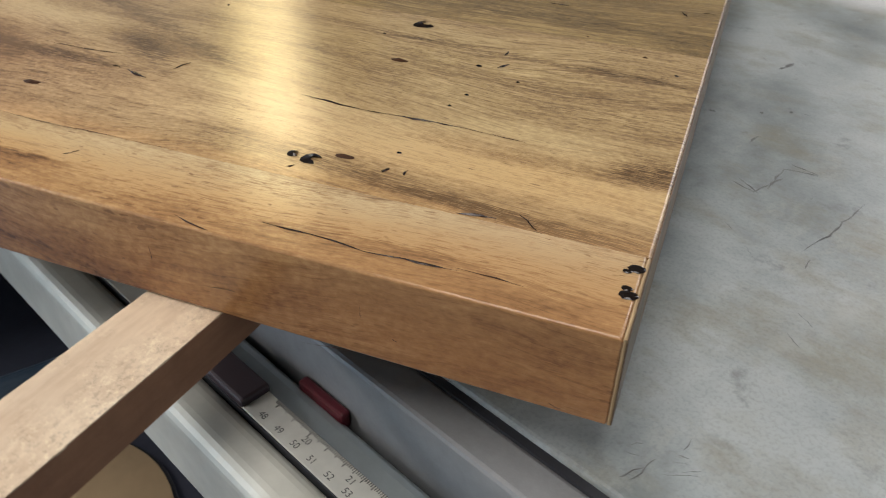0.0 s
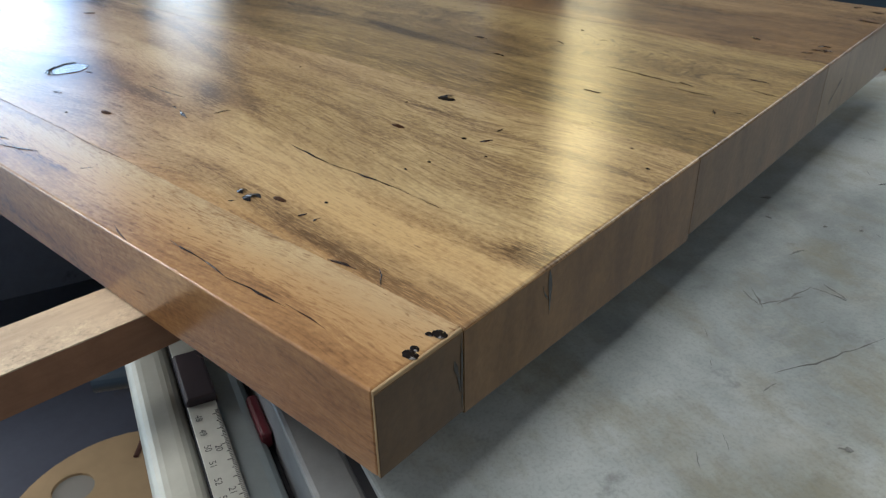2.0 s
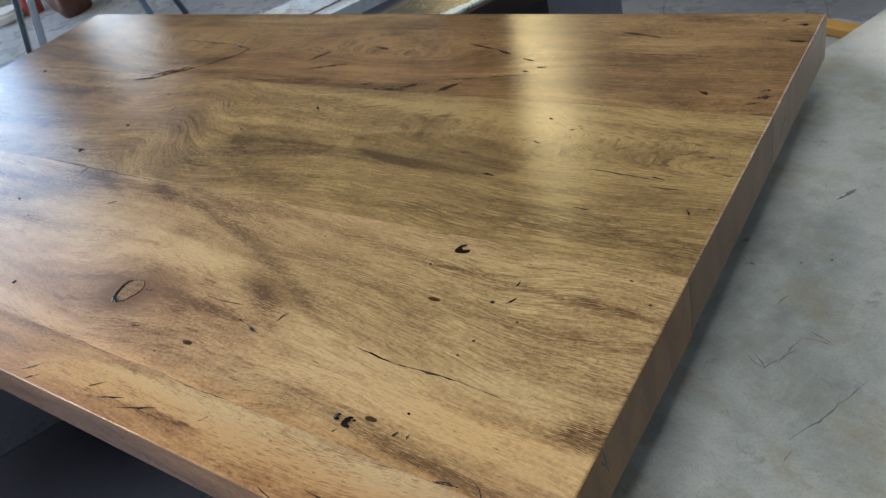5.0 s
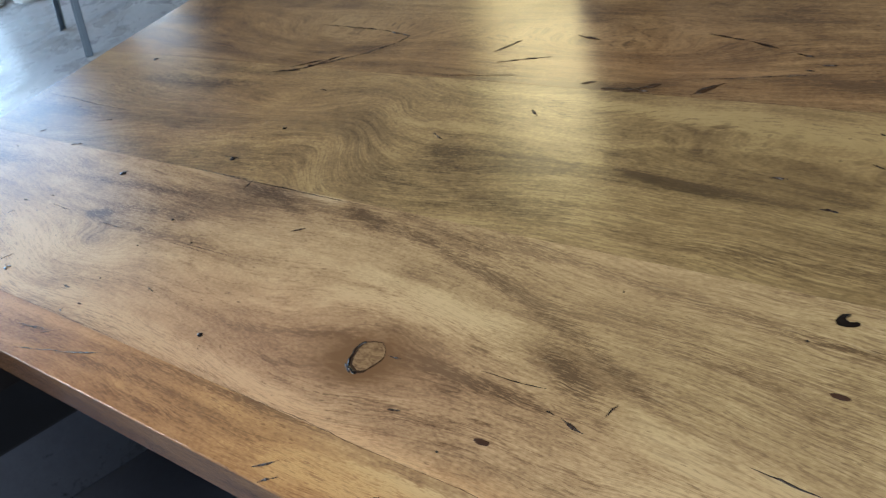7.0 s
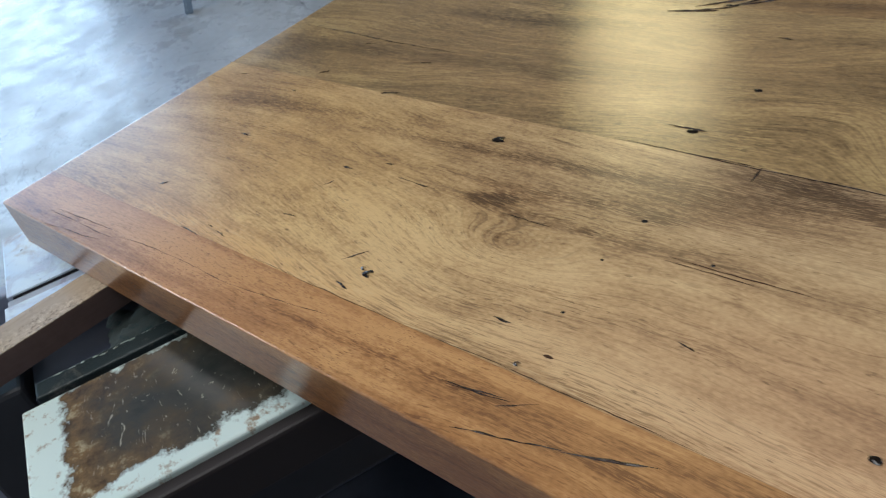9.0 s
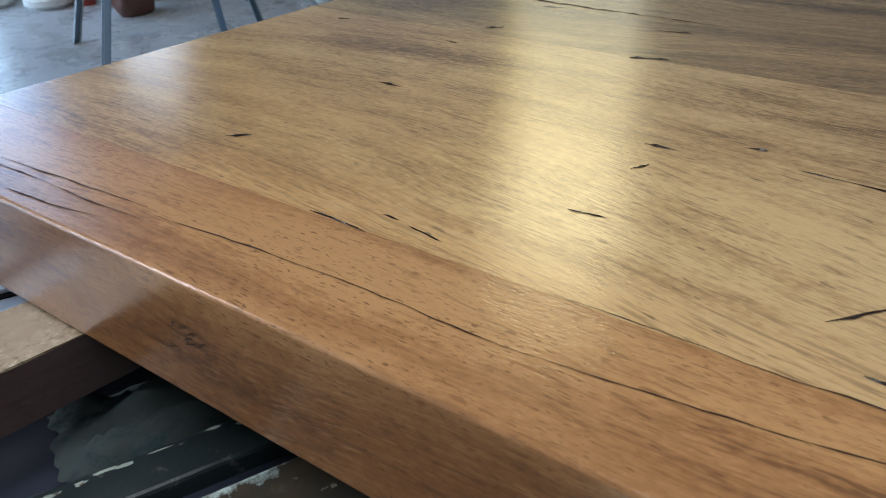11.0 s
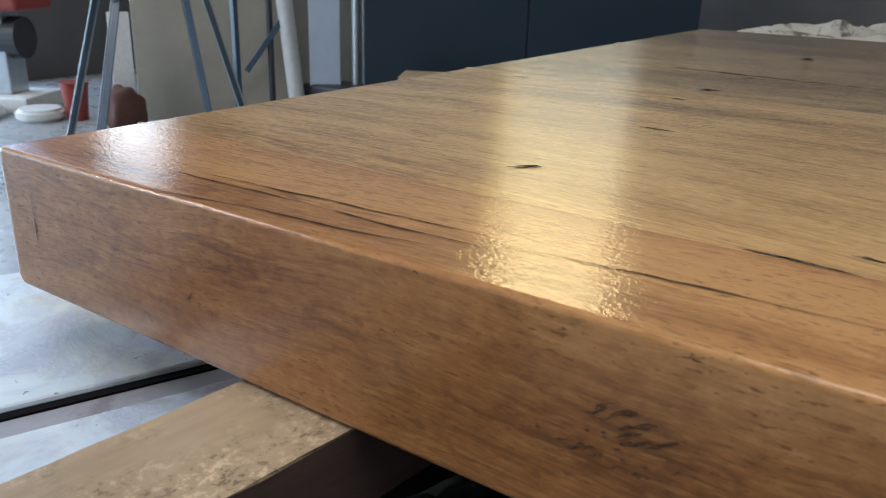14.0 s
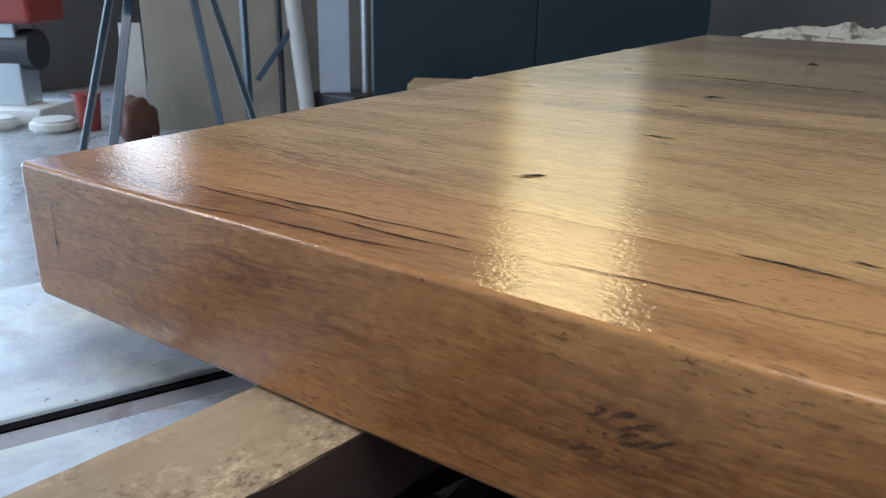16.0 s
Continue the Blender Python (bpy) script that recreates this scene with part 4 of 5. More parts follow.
scar('B', -0.017, 0.299, -0.002, 0.297, 2.2)
scar('B', -0.053, 0.277, -0.026, 0.277, 1.8)
scar('B', -0.088, 0.246, -0.077, 0.246, 3)
scar('B', -0.021, 0.260, -0.017, 0.253, 2.2)
scar('B', -0.011, 0.262, -0.004, 0.261, 2)
scar('B', -0.881, 0.209, -0.875, 0.215, 5)
scar('B', -0.817, 0.243, -0.802, 0.246, 3)
scar('B', -0.880, 0.257, -0.870, 0.260, 3.5)
scar('B', -0.615, 0.224, -0.593, 0.224, 3.4)
scar('B', -0.588, 0.272, -0.583, 0.271, 2)
scar('B', -0.611, 0.223, -0.594, 0.224, 3)
scar('A', -0.605, 0.202, -0.441, 0.200, 1.8)
scar('A', -0.810, 0.200, -0.796, 0.205, 5)
scar('A', -0.635, 0.203, -0.549, 0.202, 1.6)
scar('A', -0.556, 0.189, -0.556, 0.202, 3.4)
scar('A', -0.477, 0.161, -0.468, 0.167, 3.4)
scar('A', -0.286, 0.101, -0.249, 0.103, 1.6)
scar('A', -0.244, 0.091, -0.239, 0.090, 2)
scar('A', -0.235, 0.090, -0.222, 0.086, 3.6)
scar('A', -0.217, 0.098, -0.214, 0.107, 3.4)
scar('A', -0.318, 0.062, -0.311, 0.064, 3)
scar('A', -0.241, 0.175, -0.241, 0.177, 2)
scar('A', -0.088, 0.168, -0.088, 0.174, 2.4)
scar('A', -0.087, 0.154, -0.083, 0.160, 3)
scar('A', -0.153, 0.097, -0.121, 0.094, 2.2)
scar('A', -0.123, 0.094, -0.080, 0.095, 2.4)
scar('A', -0.081, 0.095, -0.056, 0.093, 1.2)
scar('A', -0.129, 0.044, -0.126, 0.046, 1.6)
scar('A', -0.096, 0.053, -0.095, 0.057, 3.2)
scar('A', -0.088, 0.054, -0.088, 0.058, 2)
scar('A', -0.885, 0.184, -0.877, 0.183, 2)
scar('A', -0.951, 0.189, -0.943, 0.191, 2.5)
scar('A', -0.872, 0.126, -0.862, 0.126, 4)
scar('A', -0.878, 0.061, -0.872, 0.066, 4)
scar('A', -0.822, 0.0390, -0.803, 0.0380, 1.8)
scar('A', -0.771, 0.123, -0.762, 0.123, 3)
scar('A', -0.767, 0.104, -0.764, 0.110, 2.6)
scar('A', -0.746, 0.135, -0.740, 0.136, 2.5)
scar('A', -0.730, 0.127, -0.701, 0.126, 1.8)
scar('A', -0.650, 0.123, -0.625, 0.123, 1.8)
scar('A', -0.806, 0.047, -0.800, 0.047, 1.8)
scar('A', -0.797, 0.046, -0.786, 0.044, 1.8)
scar('A', -0.708, 0.059, -0.699, 0.070, 2.6)
scar('A', -0.699, 0.046, -0.689, 0.044, 3)
scar('A', -0.615, 0.061, -0.605, 0.061, 2.4)
scar('A', -0.541, 0.082, -0.533, 0.080, 3)
scar('A', -0.566, 0.123, -0.525, 0.123, 1.4)
scar('A', -0.770, 0.074, -0.760, 0.075, 2)
scar('A', -0.567, 0.126, -0.500, 0.126, 1.2)
scar('E', -0.300, 0.014, -0.291, 0.020, 2.6)
scar('E', -0.285, 0.010, -0.267, 0.016, 3.0)
scar('E', -0.266, 0.009, -0.239, 0.019, 2.8)
scar('E', -0.207, 0.021, -0.203, 0.026, 1.5)
scar('E', -0.353, 0.001, -0.345, 0.008, 3.0)
scar('E', -0.363, 0.006, -0.351, 0.016, 3.0)
scar('E', -0.118, 0.011, -0.081, 0.009, 1.6)
scar('E', -0.082, 0.009, -0.051, 0.011, 2.2)
scar('E', -0.053, 0.012, -0.032, 0.011, 1.2)
scar('E', -0.063, 0.039, -0.050, 0.041, 3.6)
scar('E', -0.044, 0.046, -0.036, 0.039, 1.5)
scar('E', -0.924, 0.014, -0.857, 0.018, 1.1)
scar('E', -0.854, 0.016, -0.801, 0.019, 0.85)
scar('E', -0.804, 0.019, -0.749, 0.019, 0.85)
scar('E', -0.751, 0.019, -0.682, 0.027, 0.85)
scar('E', -0.611, 0.021, -0.581, 0.026, 2)
scar('E', -0.586, 0.021, -0.571, 0.030, 1.6)
scar('E', -0.595, 0.005, -0.552, 0.017, 2.2)
scar('E', -0.553, 0.016, -0.520, 0.027, 2.4)
scar('E', -0.612, 0.022, -0.585, 0.026, 1.6)
scar('E', -0.933, 0.011, -0.889, 0.012, 1.1)
scar('E', -0.891, 0.012, -0.852, 0.013, 1.1)
scar('E', -0.928, -0.001, -0.899, 0.004, 0.9)
scar('E', -0.900, 0.004, -0.863, 0.008, 1.3)
scar('E', -0.420, 0.0388, -0.290, 0.0384, 0.8)
scar('E', -0.295, 0.0384, -0.170, 0.0388, 0.9)
scar('E', -0.760, 0.0388, -0.640, 0.0385, 0.8)
scar('E', -0.645, 0.0385, -0.500, 0.0388, 0.8)
scar('B', -0.300, 0.3683, -0.060, 0.3687, 0.5)
hole('A', -0.137, 0.190, 7.3, 1)
hole('A', -0.131, 0.053, 3.6, 1)
hole('A', -0.123, 0.052, 6.0, 1)
hole('A', -0.113, 0.058, 5.6, 2)
hole('A', -0.150, 0.172, 1.0, 0)
hole('A', -0.130, 0.145, 6.1, 2)
hole('A', -0.095, 0.153, 2.0, 0)
hole('A', -0.074, 0.143, 1.0, 0)
hole('A', -0.090, 0.123, 1.4, 0)
hole('A', -0.093, 0.111, 1.0, 0)
hole('A', -0.028, 0.191, 2.2, 2)
hole('A', -0.012, 0.176, 1.4, 0)
hole('A', -0.096, 0.068, 1.4, 0)
hole('A', -0.280, 0.051, 1.0, 0)
hole('A', -0.263, 0.064, 6.3, 2)
hole('A', -0.697, 0.179, 5.1, 0)
hole('A', -0.465, 0.063, 3.2, 0)
hole('A', -0.695, 0.180, 4.5, 1)
hole('A', -0.692, 0.059, 2.2, 1)
hole('A', -0.687, 0.057, 4.5, 1)
hole('A', -0.590, 0.043, 2.2, 1)
hole('A', -0.581, 0.052, 3.2, 2)
hole('A', -0.547, 0.128, 1.4, 0)
hole('A', -0.587, 0.144, 2.2, 0)
hole('A', -0.591, 0.112, 0.0, 0)
hole('A', -0.589, 0.076, 1.4, 0)
hole('B', -0.058, 0.206, 1.0, 2)
hole('B', -0.585, 0.271, 3.2, 0)
hole('B', -0.600, 0.222, 4.1, 0)
hole('D', -0.644, 0.371, 3.2, 0)
hole('D', -0.871, 0.359, 5.0, 0)
hole('E', -0.0035, 0.0185, 4.0, 0)
hole('E', -0.0045, 0.0215, 2.4, 0)
hole('E', -0.0035, 0.0315, 3.8, 0)
hole('E', -0.006, 0.0295, 2.0, 0)


def end_scar(y0, z0, y1, z1, mm):
    """A crack in the end of the slab."""
    pts = wavering(y0, z0, y1, z1, 0.0004)
    part("crack", lens(pts, mm * 0.001, lambda p: (0.00018, p.x, p.y)), resin, boards["A"], world_made=True)


face_scar(-0.9660, 0.9430, -0.9660, 0.9260, 0.9)
face_scar(-0.8370, 0.9430, -0.8340, 0.9430, 0.8)
face_scar(-0.9140, 0.9290, -0.9120, 0.9310, 1.2)
face_scar(-0.9270, 0.9230, -0.9250, 0.9210, 1.1)
face_scar(-0.8590, 0.9490, -0.8580, 0.9490, 1)
face_scar(-0.8180, 0.9480, -0.8150, 0.9480, 0.8)
face_scar(-0.1560, 0.9380, -0.1560, 0.9320, 0.9)
face_scar(-0.1690, 0.9290, -0.1680, 0.9290, 1.2)
face_scar(-0.0790, 0.9370, -0.0790, 0.9320, 0.9)
face_scar(-0.0690, 0.9270, -0.0670, 0.9260, 1.2)
scar('E', -0.146, 0.004, -0.131, 0.0005, 1.2)
face_scar(-0.0580, 0.9170, -0.0480, 0.9160, 0.6)
face_scar(-0.1350, 0.9270, -0.1240, 0.9280, 0.8)
face_scar(-0.0190, 0.9190, -0.0150, 0.9180, 1.0)
face_scar(-0.1010, 0.9140, -0.0760, 0.9180, 0.6)
end_scar(0.0850, 0.9490, 0.0860, 0.9290, 2.4)
end_scar(0.0810, 0.9440, 0.0850, 0.9360, 1.2)
end_scar(0.0375, 0.9480, 0.0372, 0.9190, 1.6)
end_scar(0.0340, 0.9400, 0.0365, 0.9260, 2.6)
end_scar(0.4040, 0.9330, 0.3860, 0.9210, 3.0)

for hx, hz, wide, count in ((-0.8250, 0.9372, 0.0040, 9), (-0.8225, 0.9345, 0.0050, 10), (-0.8285, 0.9297, 0.0045, 8)):
    for i in range(count):
        cx, cz = hx + rng.gauss(0, wide * 0.45), hz + rng.gauss(0, 0.0006)
        reach = rng.uniform(0.0006, 0.0019)
        face_scar(cx - reach, cz - reach * 0.55, cx + reach, cz + reach * 0.55, rng.uniform(0.5, 1.2))
for i in range(22):
    cx, cz = -0.822 + rng.gauss(0, 0.006), 0.934 + rng.gauss(0, 0.0035)
    face_scar(cx, cz, cx + rng.uniform(0.0004, 0.0010), cz + rng.uniform(0, 0.0004), rng.uniform(0.5, 1.1))
for i in range(70):
    cx, cz = rng.uniform(-0.97, -0.55), 0.918 + 0.026 * rng.random() ** 1.4
    face_scar(cx, cz, cx + rng.uniform(0.0006, 0.0022), cz - rng.uniform(0, 0.0004), rng.uniform(0.25, 0.6))

# the large knot, with its bark ring
def knot_patch(name, x, y, rx, ry, z, material, label):
    bm = bmesh.new()
    turned = [2 * math.pi * i / 32 for i in range(32)]
    bm.faces.new([bm.verts.new((x + math.cos(a) * rx * (1 + 0.05 * math.sin(3 * a) + 0.035 * math.sin(5 * a + 1) + 0.02 * math.sin(11 * a)), y + math.sin(a) * ry * (1 + 0.05 * math.sin(3 * a) + 0.035 * math.sin(5 * a + 1) + 0.02 * math.sin(11 * a)), z)) for a in turned])
    part(name, bm, material, boards["A"], label, world_made=True)


bead = bmesh.new()
loops = []
for q, z in ((1.0, SKIN), (0.93, SKIN + 0.0007), (0.86, SKIN + 0.0002)):
    loops.append([bead.verts.new((-0.351 + math.cos(a) * 0.0102 * q * (1 + 0.05 * math.sin(3 * a) + 0.035 * math.sin(5 * a + 1) + 0.02 * math.sin(11 * a)), 0.087 + math.sin(a) * 0.0122 * q * (1 + 0.05 * math.sin(3 * a) + 0.035 * math.sin(5 * a + 1) + 0.02 * math.sin(11 * a)), z)) for a in [2.3 + 2.6 * i / 40 for i in range(41)]])
for lo, hi in zip(loops, loops[1:]):
    for i in range(40):
        bead.faces.new((lo[i], lo[i + 1], hi[i + 1], hi[i]))
part("knot_bead", bead, resin, boards["A"], world_made=True, smooth=True)
knot_patch("knot_ring", -0.3508, 0.0873, 0.0096, 0.0117, SKIN, bark, "brown bark ring")
knot_patch("knot_heart", -0.3500, 0.0880, 0.0084, 0.0104, SKIN + 0.00018, knot_resin, "clear amber heart")
scar("A", -0.360, 0.079, -0.353, 0.074, 6)
scar("A", -0.339, 0.092, -0.331, 0.093, 3)

# ---- battens under the slab ----
SLIDE_Z, TABLE_Z, RAIL_Z = 0.897, 0.880, 0.853


def batten(x, y, z0, z1, length, wide, turn, side, top, label):
    """A sawn stick whose upper face is paler than its sides, with ragged edges, splinters and a small knot."""
    t = thing("batten", pose(x, y, z0, 0, 0, turn), label, "batten", "battens under the tabletop")
    high = z1 - z0
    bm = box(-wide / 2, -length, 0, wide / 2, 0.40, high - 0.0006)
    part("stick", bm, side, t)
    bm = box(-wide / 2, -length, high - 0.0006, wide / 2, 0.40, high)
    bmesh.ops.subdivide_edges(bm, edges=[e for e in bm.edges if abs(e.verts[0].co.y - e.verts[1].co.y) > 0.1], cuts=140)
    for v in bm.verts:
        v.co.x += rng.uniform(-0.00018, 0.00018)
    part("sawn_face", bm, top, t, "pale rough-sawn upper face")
    for i in range(6):
        sx, sy = rng.choice((-1, 1)) * wide / 2, rng.uniform(-length * 0.9, -0.02)
        part("splinter", box(sx - 0.0003, sy, high - 0.0008, sx + 0.0003, sy + rng.uniform(0.002, 0.006), high + 0.0001, 0.0001, 1), top, t)
    return t


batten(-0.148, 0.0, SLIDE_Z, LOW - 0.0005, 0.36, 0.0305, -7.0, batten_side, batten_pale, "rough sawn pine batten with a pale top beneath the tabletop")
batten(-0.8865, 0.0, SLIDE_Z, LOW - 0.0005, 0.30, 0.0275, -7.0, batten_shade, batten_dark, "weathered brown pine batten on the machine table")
packer = thing("packer_block", pose(-0.12, 0.24, TABLE_Z), "small pine packing block under a batten", "wood block")
part("block", box(-0.03, -0.02, 0, 0.03, 0.02, SLIDE_Z - TABLE_Z, 0.001), batten_pale, packer)

# ---- the panel saw, whose own axes are turned against the slab ----
saw = thing("panel_saw", pose(0, 0, 0, 0, 0, -23), "old grey cast-iron panel saw with an aluminium scale rail", "table saw")
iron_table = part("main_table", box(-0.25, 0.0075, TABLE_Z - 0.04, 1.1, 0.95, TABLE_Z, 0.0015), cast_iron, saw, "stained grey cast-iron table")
# Black filler in the gap behind the lip; its colour stands for shade.
part("lip_gap_shade", box(-0.30, 0.0040, TABLE_Z - 0.05, 1.1, 0.0080, TABLE_Z - 0.003), black_iron, saw)
part("table_lip", box(-0.30, -0.0125, TABLE_Z - 0.05, 1.1, 0.0045, TABLE_Z - 0.004, 0.002), lip_paint, saw, "smooth grey front lip")
part("cabinet", box(-0.24, 0.05, 0.10, 1.0, 0.85, TABLE_Z - 0.045, 0.01), navy, saw, "dark navy steel cabinet")
part("front_cabinet", box(-1.40, -0.85, 0.10, 1.0, 0.05, 0.480, 0.012), navy, saw, "low dark navy steel front cabinet")
part("plinth", box(-1.37, -0.82, 0.0, 0.98, 0.87, 0.10, 0.005), black_iron, saw)
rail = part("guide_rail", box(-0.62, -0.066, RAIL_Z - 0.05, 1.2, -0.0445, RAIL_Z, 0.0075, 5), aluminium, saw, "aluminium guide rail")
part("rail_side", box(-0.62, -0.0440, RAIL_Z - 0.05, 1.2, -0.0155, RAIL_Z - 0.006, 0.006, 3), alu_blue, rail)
part("scale_strip", box(-0.62, -0.0438, RAIL_Z - 0.004, 1.2, -0.0310, RAIL_Z - 0.0006, 0.0004), scale_face, rail, "printed centimetre scale")
# Black fillers in the groove and rail gap, standing in for their shade.
part("groove_shade", box(-0.62, -0.0153, RAIL_Z - 0.05, 1.2, -0.0127, RAIL_Z - 0.016), black_iron, rail)
part("rail_gap_shade", box(-0.62, -0.04445, RAIL_Z - 0.02, 1.2, -0.04385, RAIL_Z - 0.0012), black_iron, rail)
part("scale_pointer", box(-0.135, -0.0180, RAIL_Z - 0.012, -0.106, -0.0128, RAIL_Z - 0.003, 0.0015), red_plastic, rail, "dark red pointer")


def lettering(text, u, v, size, parent):
    cu = bpy.data.curves.new("scale_number", "FONT")
    cu.body, cu.size, cu.align_x, cu.align_y = text, size, "CENTER", "CENTER"
    tmp = bpy.data.objects.new("tmp", cu)
    scene.collection.objects.link(tmp)
    bpy.context.view_layer.update()
    me = bpy.data.meshes.new_from_object(tmp.evaluated_get(bpy.context.evaluated_depsgraph_get()))
    bpy.data.objects.remove(tmp)
    me.materials.clear()
    me.materials.append(ink)
    ob = new("scale_number", me)
    ob.parent = parent
    ob.matrix_local = pose(u, v, RAIL_Z - 0.0003, 0, 0, 0)
    return ob


part("scale_clamp", box(-0.174, -0.0440, RAIL_Z - 0.004, -0.136, -0.0300, RAIL_Z + 0.003, 0.0015), clamp_brown, rail, "dark brown clamp over the scale")
for cm in range(48, 64):
    lettering(str(cm), -0.065 + (cm - 54) * 0.0103, -0.0405, 0.0042, rail)
for inch in range(20, 25):
    lettering(str(inch), -0.055 + (inch * 2.54 - 55.6) * 0.0103, -0.0362, 0.0042, rail)
b = bmesh.new()
for i in range(478, 630):
    u = -0.065 + (i / 10 - 54) * 0.0103
    ln = 0.0032 if i % 10 == 0 else (0.0024 if i % 5 == 0 else 0.0016)
    box(u - 0.00012, -0.0312 - ln, RAIL_Z - 0.0007, u + 0.00012, -0.0312, RAIL_Z - 0.0003, bm=b)
tagged(part("scale_marking", b, ink, rail), kind="stuff")
b = prism([(-0.06, 0.0), (0.06, 0.0), (0.0, -0.13)], 0.0, 0.012)
g = part("gusset", b, black_iron, saw)
g.location = (-0.50, 0.036, TABLE_Z - 0.05)

bpy.context.view_layer.update()


def table_mark(x0, y0, x1, y1, mm):
    """A dark scratch or oil trail on the cast-iron table."""
    pts = wavering(x0, y0, x1, y1, min(0.0016, 0.06 * math.hypot(x1 - x0, y1 - y0)))
    ob = part("scratch", lens(pts, mm * 0.0011, lambda p: (p.x, p.y, TABLE_Z + 0.0002)), oil, iron_table, world_made=True)
    ob.matrix_parent_inverse = saw.matrix_world.inverted()


table_mark(0.023, 0.221, 0.035, 0.213, 1.2)
table_mark(0.034, 0.213, 0.043, 0.226, 1.0)
table_mark(0.043, 0.226, 0.048, 0.244, 1.2)
table_mark(0.047, 0.243, 0.065, 0.242, 0.9)
table_mark(-0.003, 0.325, -0.008, 0.321, 4)
table_mark(0.029, 0.267, 0.033, 0.277, 1.2)
table_mark(0.032, 0.308, 0.034, 0.310, 2.5)
table_mark(0.049, 0.315, 0.050, 0.318, 2.5)
table_mark(0.040, 0.381, 0.049, 0.395, 4)
table_mark(0.005, 0.013, 0.012, 0.020, 0.9)
table_mark(0.008, 0.013, 0.015, 0.025, 0.7)
table_mark(0.023, 0.032, 0.025, 0.038, 0.7)
table_mark(0.060, 0.155, 0.062, 0.163, 0.8)
table_mark(0.093, 0.142, 0.098, 0.144, 3)
table_mark(0.059, 0.169, 0.087, 0.223, 1.2)
table_mark(0.030, 0.272, 0.034, 0.277, 1.0)
table_mark(0.026, 0.225, 0.037, 0.212, 1.2)
table_mark(0.041, 0.219, 0.048, 0.233, 1.4)
table_mark(0.052, 0.250, 0.065, 0.243, 1.0)
table_mark(0.007, 0.300, 0.003, 0.301, 2)

part("warning_bar", box(-0.300, 0.600, TABLE_Z - 0.016, -0.2515, 0.616, TABLE_Z - 0.006, 0.002), yellow_paint, saw, "worn yellow painted bar")
part("bracket", box(-0.300, 0.540, TABLE_Z - 0.045, -0.2515, 0.640, TABLE_Z - 0.0162, 0.003), lip_paint, saw, "grey painted bracket")

for i in range(26):
    mx, my = rng.uniform(0.02, 0.22), rng.uniform(-0.02, 0.42)
    table_mark(mx, my, mx + rng.uniform(-0.006, 0.006), my + rng.uniform(0.002, 0.009), rng.uniform(0.25, 0.7))
for i in range(8):
    mx, my = 0.004 + rng.uniform(0, 0.02), 0.014 + rng.uniform(0, 0.02)
    table_mark(mx, my, mx + rng.uniform(0.003, 0.009), my + rng.uniform(-0.002, 0.004), rng.uniform(0.2, 0.45))

# the sliding table beside it
slide = thing("sliding_table", pose(0, 0, 0, 0, 0, -23), "worn white-painted sliding table of the saw with dark slots", "machine table")
part("outer_leaf", box(-0.960, -0.409, SLIDE_Z - 0.03, -0.8748, 1.0, SLIDE_Z, 0.001), white_table, slide, "scratched white leaf")
part("inner_leaf", box(-0.8635, -0.411, SLIDE_Z - 0.03, -0.838, 1.0, SLIDE_Z - 0.0005, 0.0008), white_table, slide)
part("slot_strip", box(-0.8718, -0.409, SLIDE_Z - 0.03, -0.8637, 1.0, SLIDE_Z - 0.0016, 0.0004), strip_shade, slide, "lower strip with its shade in lavender-grey")
# Raised close to the surface, it hides the slot's walls with painted shade.
part("slot_floor", box(-0.8747, -0.405, SLIDE_Z - 0.03, -0.8719, 1.0, SLIDE_Z - 0.0012), slot_black, slide)
part("channel", box(-0.8378, -0.405, SLIDE_Z - 0.03, -0.7790, 1.0, SLIDE_Z - 0.018), channel_navy, slide)
channel_edge = part("channel_edge", box(-0.7788, -0.40, SLIDE_Z - 0.03, -0.7640, 1.0, SLIDE_Z - 0.006, 0.0012), channel_iron, slide, "dark teal iron edge with chipped pale paint")
part("channel_gap", box(-0.7638, -0.40, SLIDE_Z - 0.03, -0.7505, 1.0, SLIDE_Z - 0.012), channel_navy, slide)


def flake(u, v, long, wide):
    """A scrap of old pale paint left on the iron."""
    bm = bmesh.new()
    n = 11
    rim = []
    for i in range(n):
        q = 2 * math.pi * i / n
        r = rng.uniform(0.55, 1.1)
        rim.append(bm.verts.new((u + math.cos(q) * wide * r, v + math.sin(q) * long * r, SLIDE_Z - 0.0058)))
    bm.faces.new(rim)
    part("paint_flake", bm, pale_paint, channel_edge)


for i in range(46):
    flake(-0.7775 + rng.uniform(0, 0.0022), -0.385 + i * 0.0066 + rng.uniform(-0.002, 0.002), rng.uniform(0.0008, 0.0042), rng.uniform(0.0003, 0.0010))
part("rusty_leaf", box(-0.750, -0.406, SLIDE_Z - 0.012, -0.653, 1.0, SLIDE_Z, 0.0015), rust_plate, slide, "rust-stained dark leaf with chipped pale edges")
part("end_stop", box(-0.835, -0.455, SLIDE_Z - 0.12, -0.7805, -0.407, SLIDE_Z - 0.006, 0.003), black_iron, slide)
part("leaf_flange", box(-0.655, -0.40, SLIDE_Z - 0.035, -0.645, 1.0, SLIDE_Z - 0.004, 0.002), flange_brown, slide)
part("skirt", box(-0.95, -0.60, 0.481, -0.935, 0.95, SLIDE_Z - 0.03, 0.002), skirt_paint, slide)
part("carriage", box(-0.93, -0.36, SLIDE_Z - 0.13, -0.70, 0.60, SLIDE_Z - 0.03, 0.004), black_iron, slide)
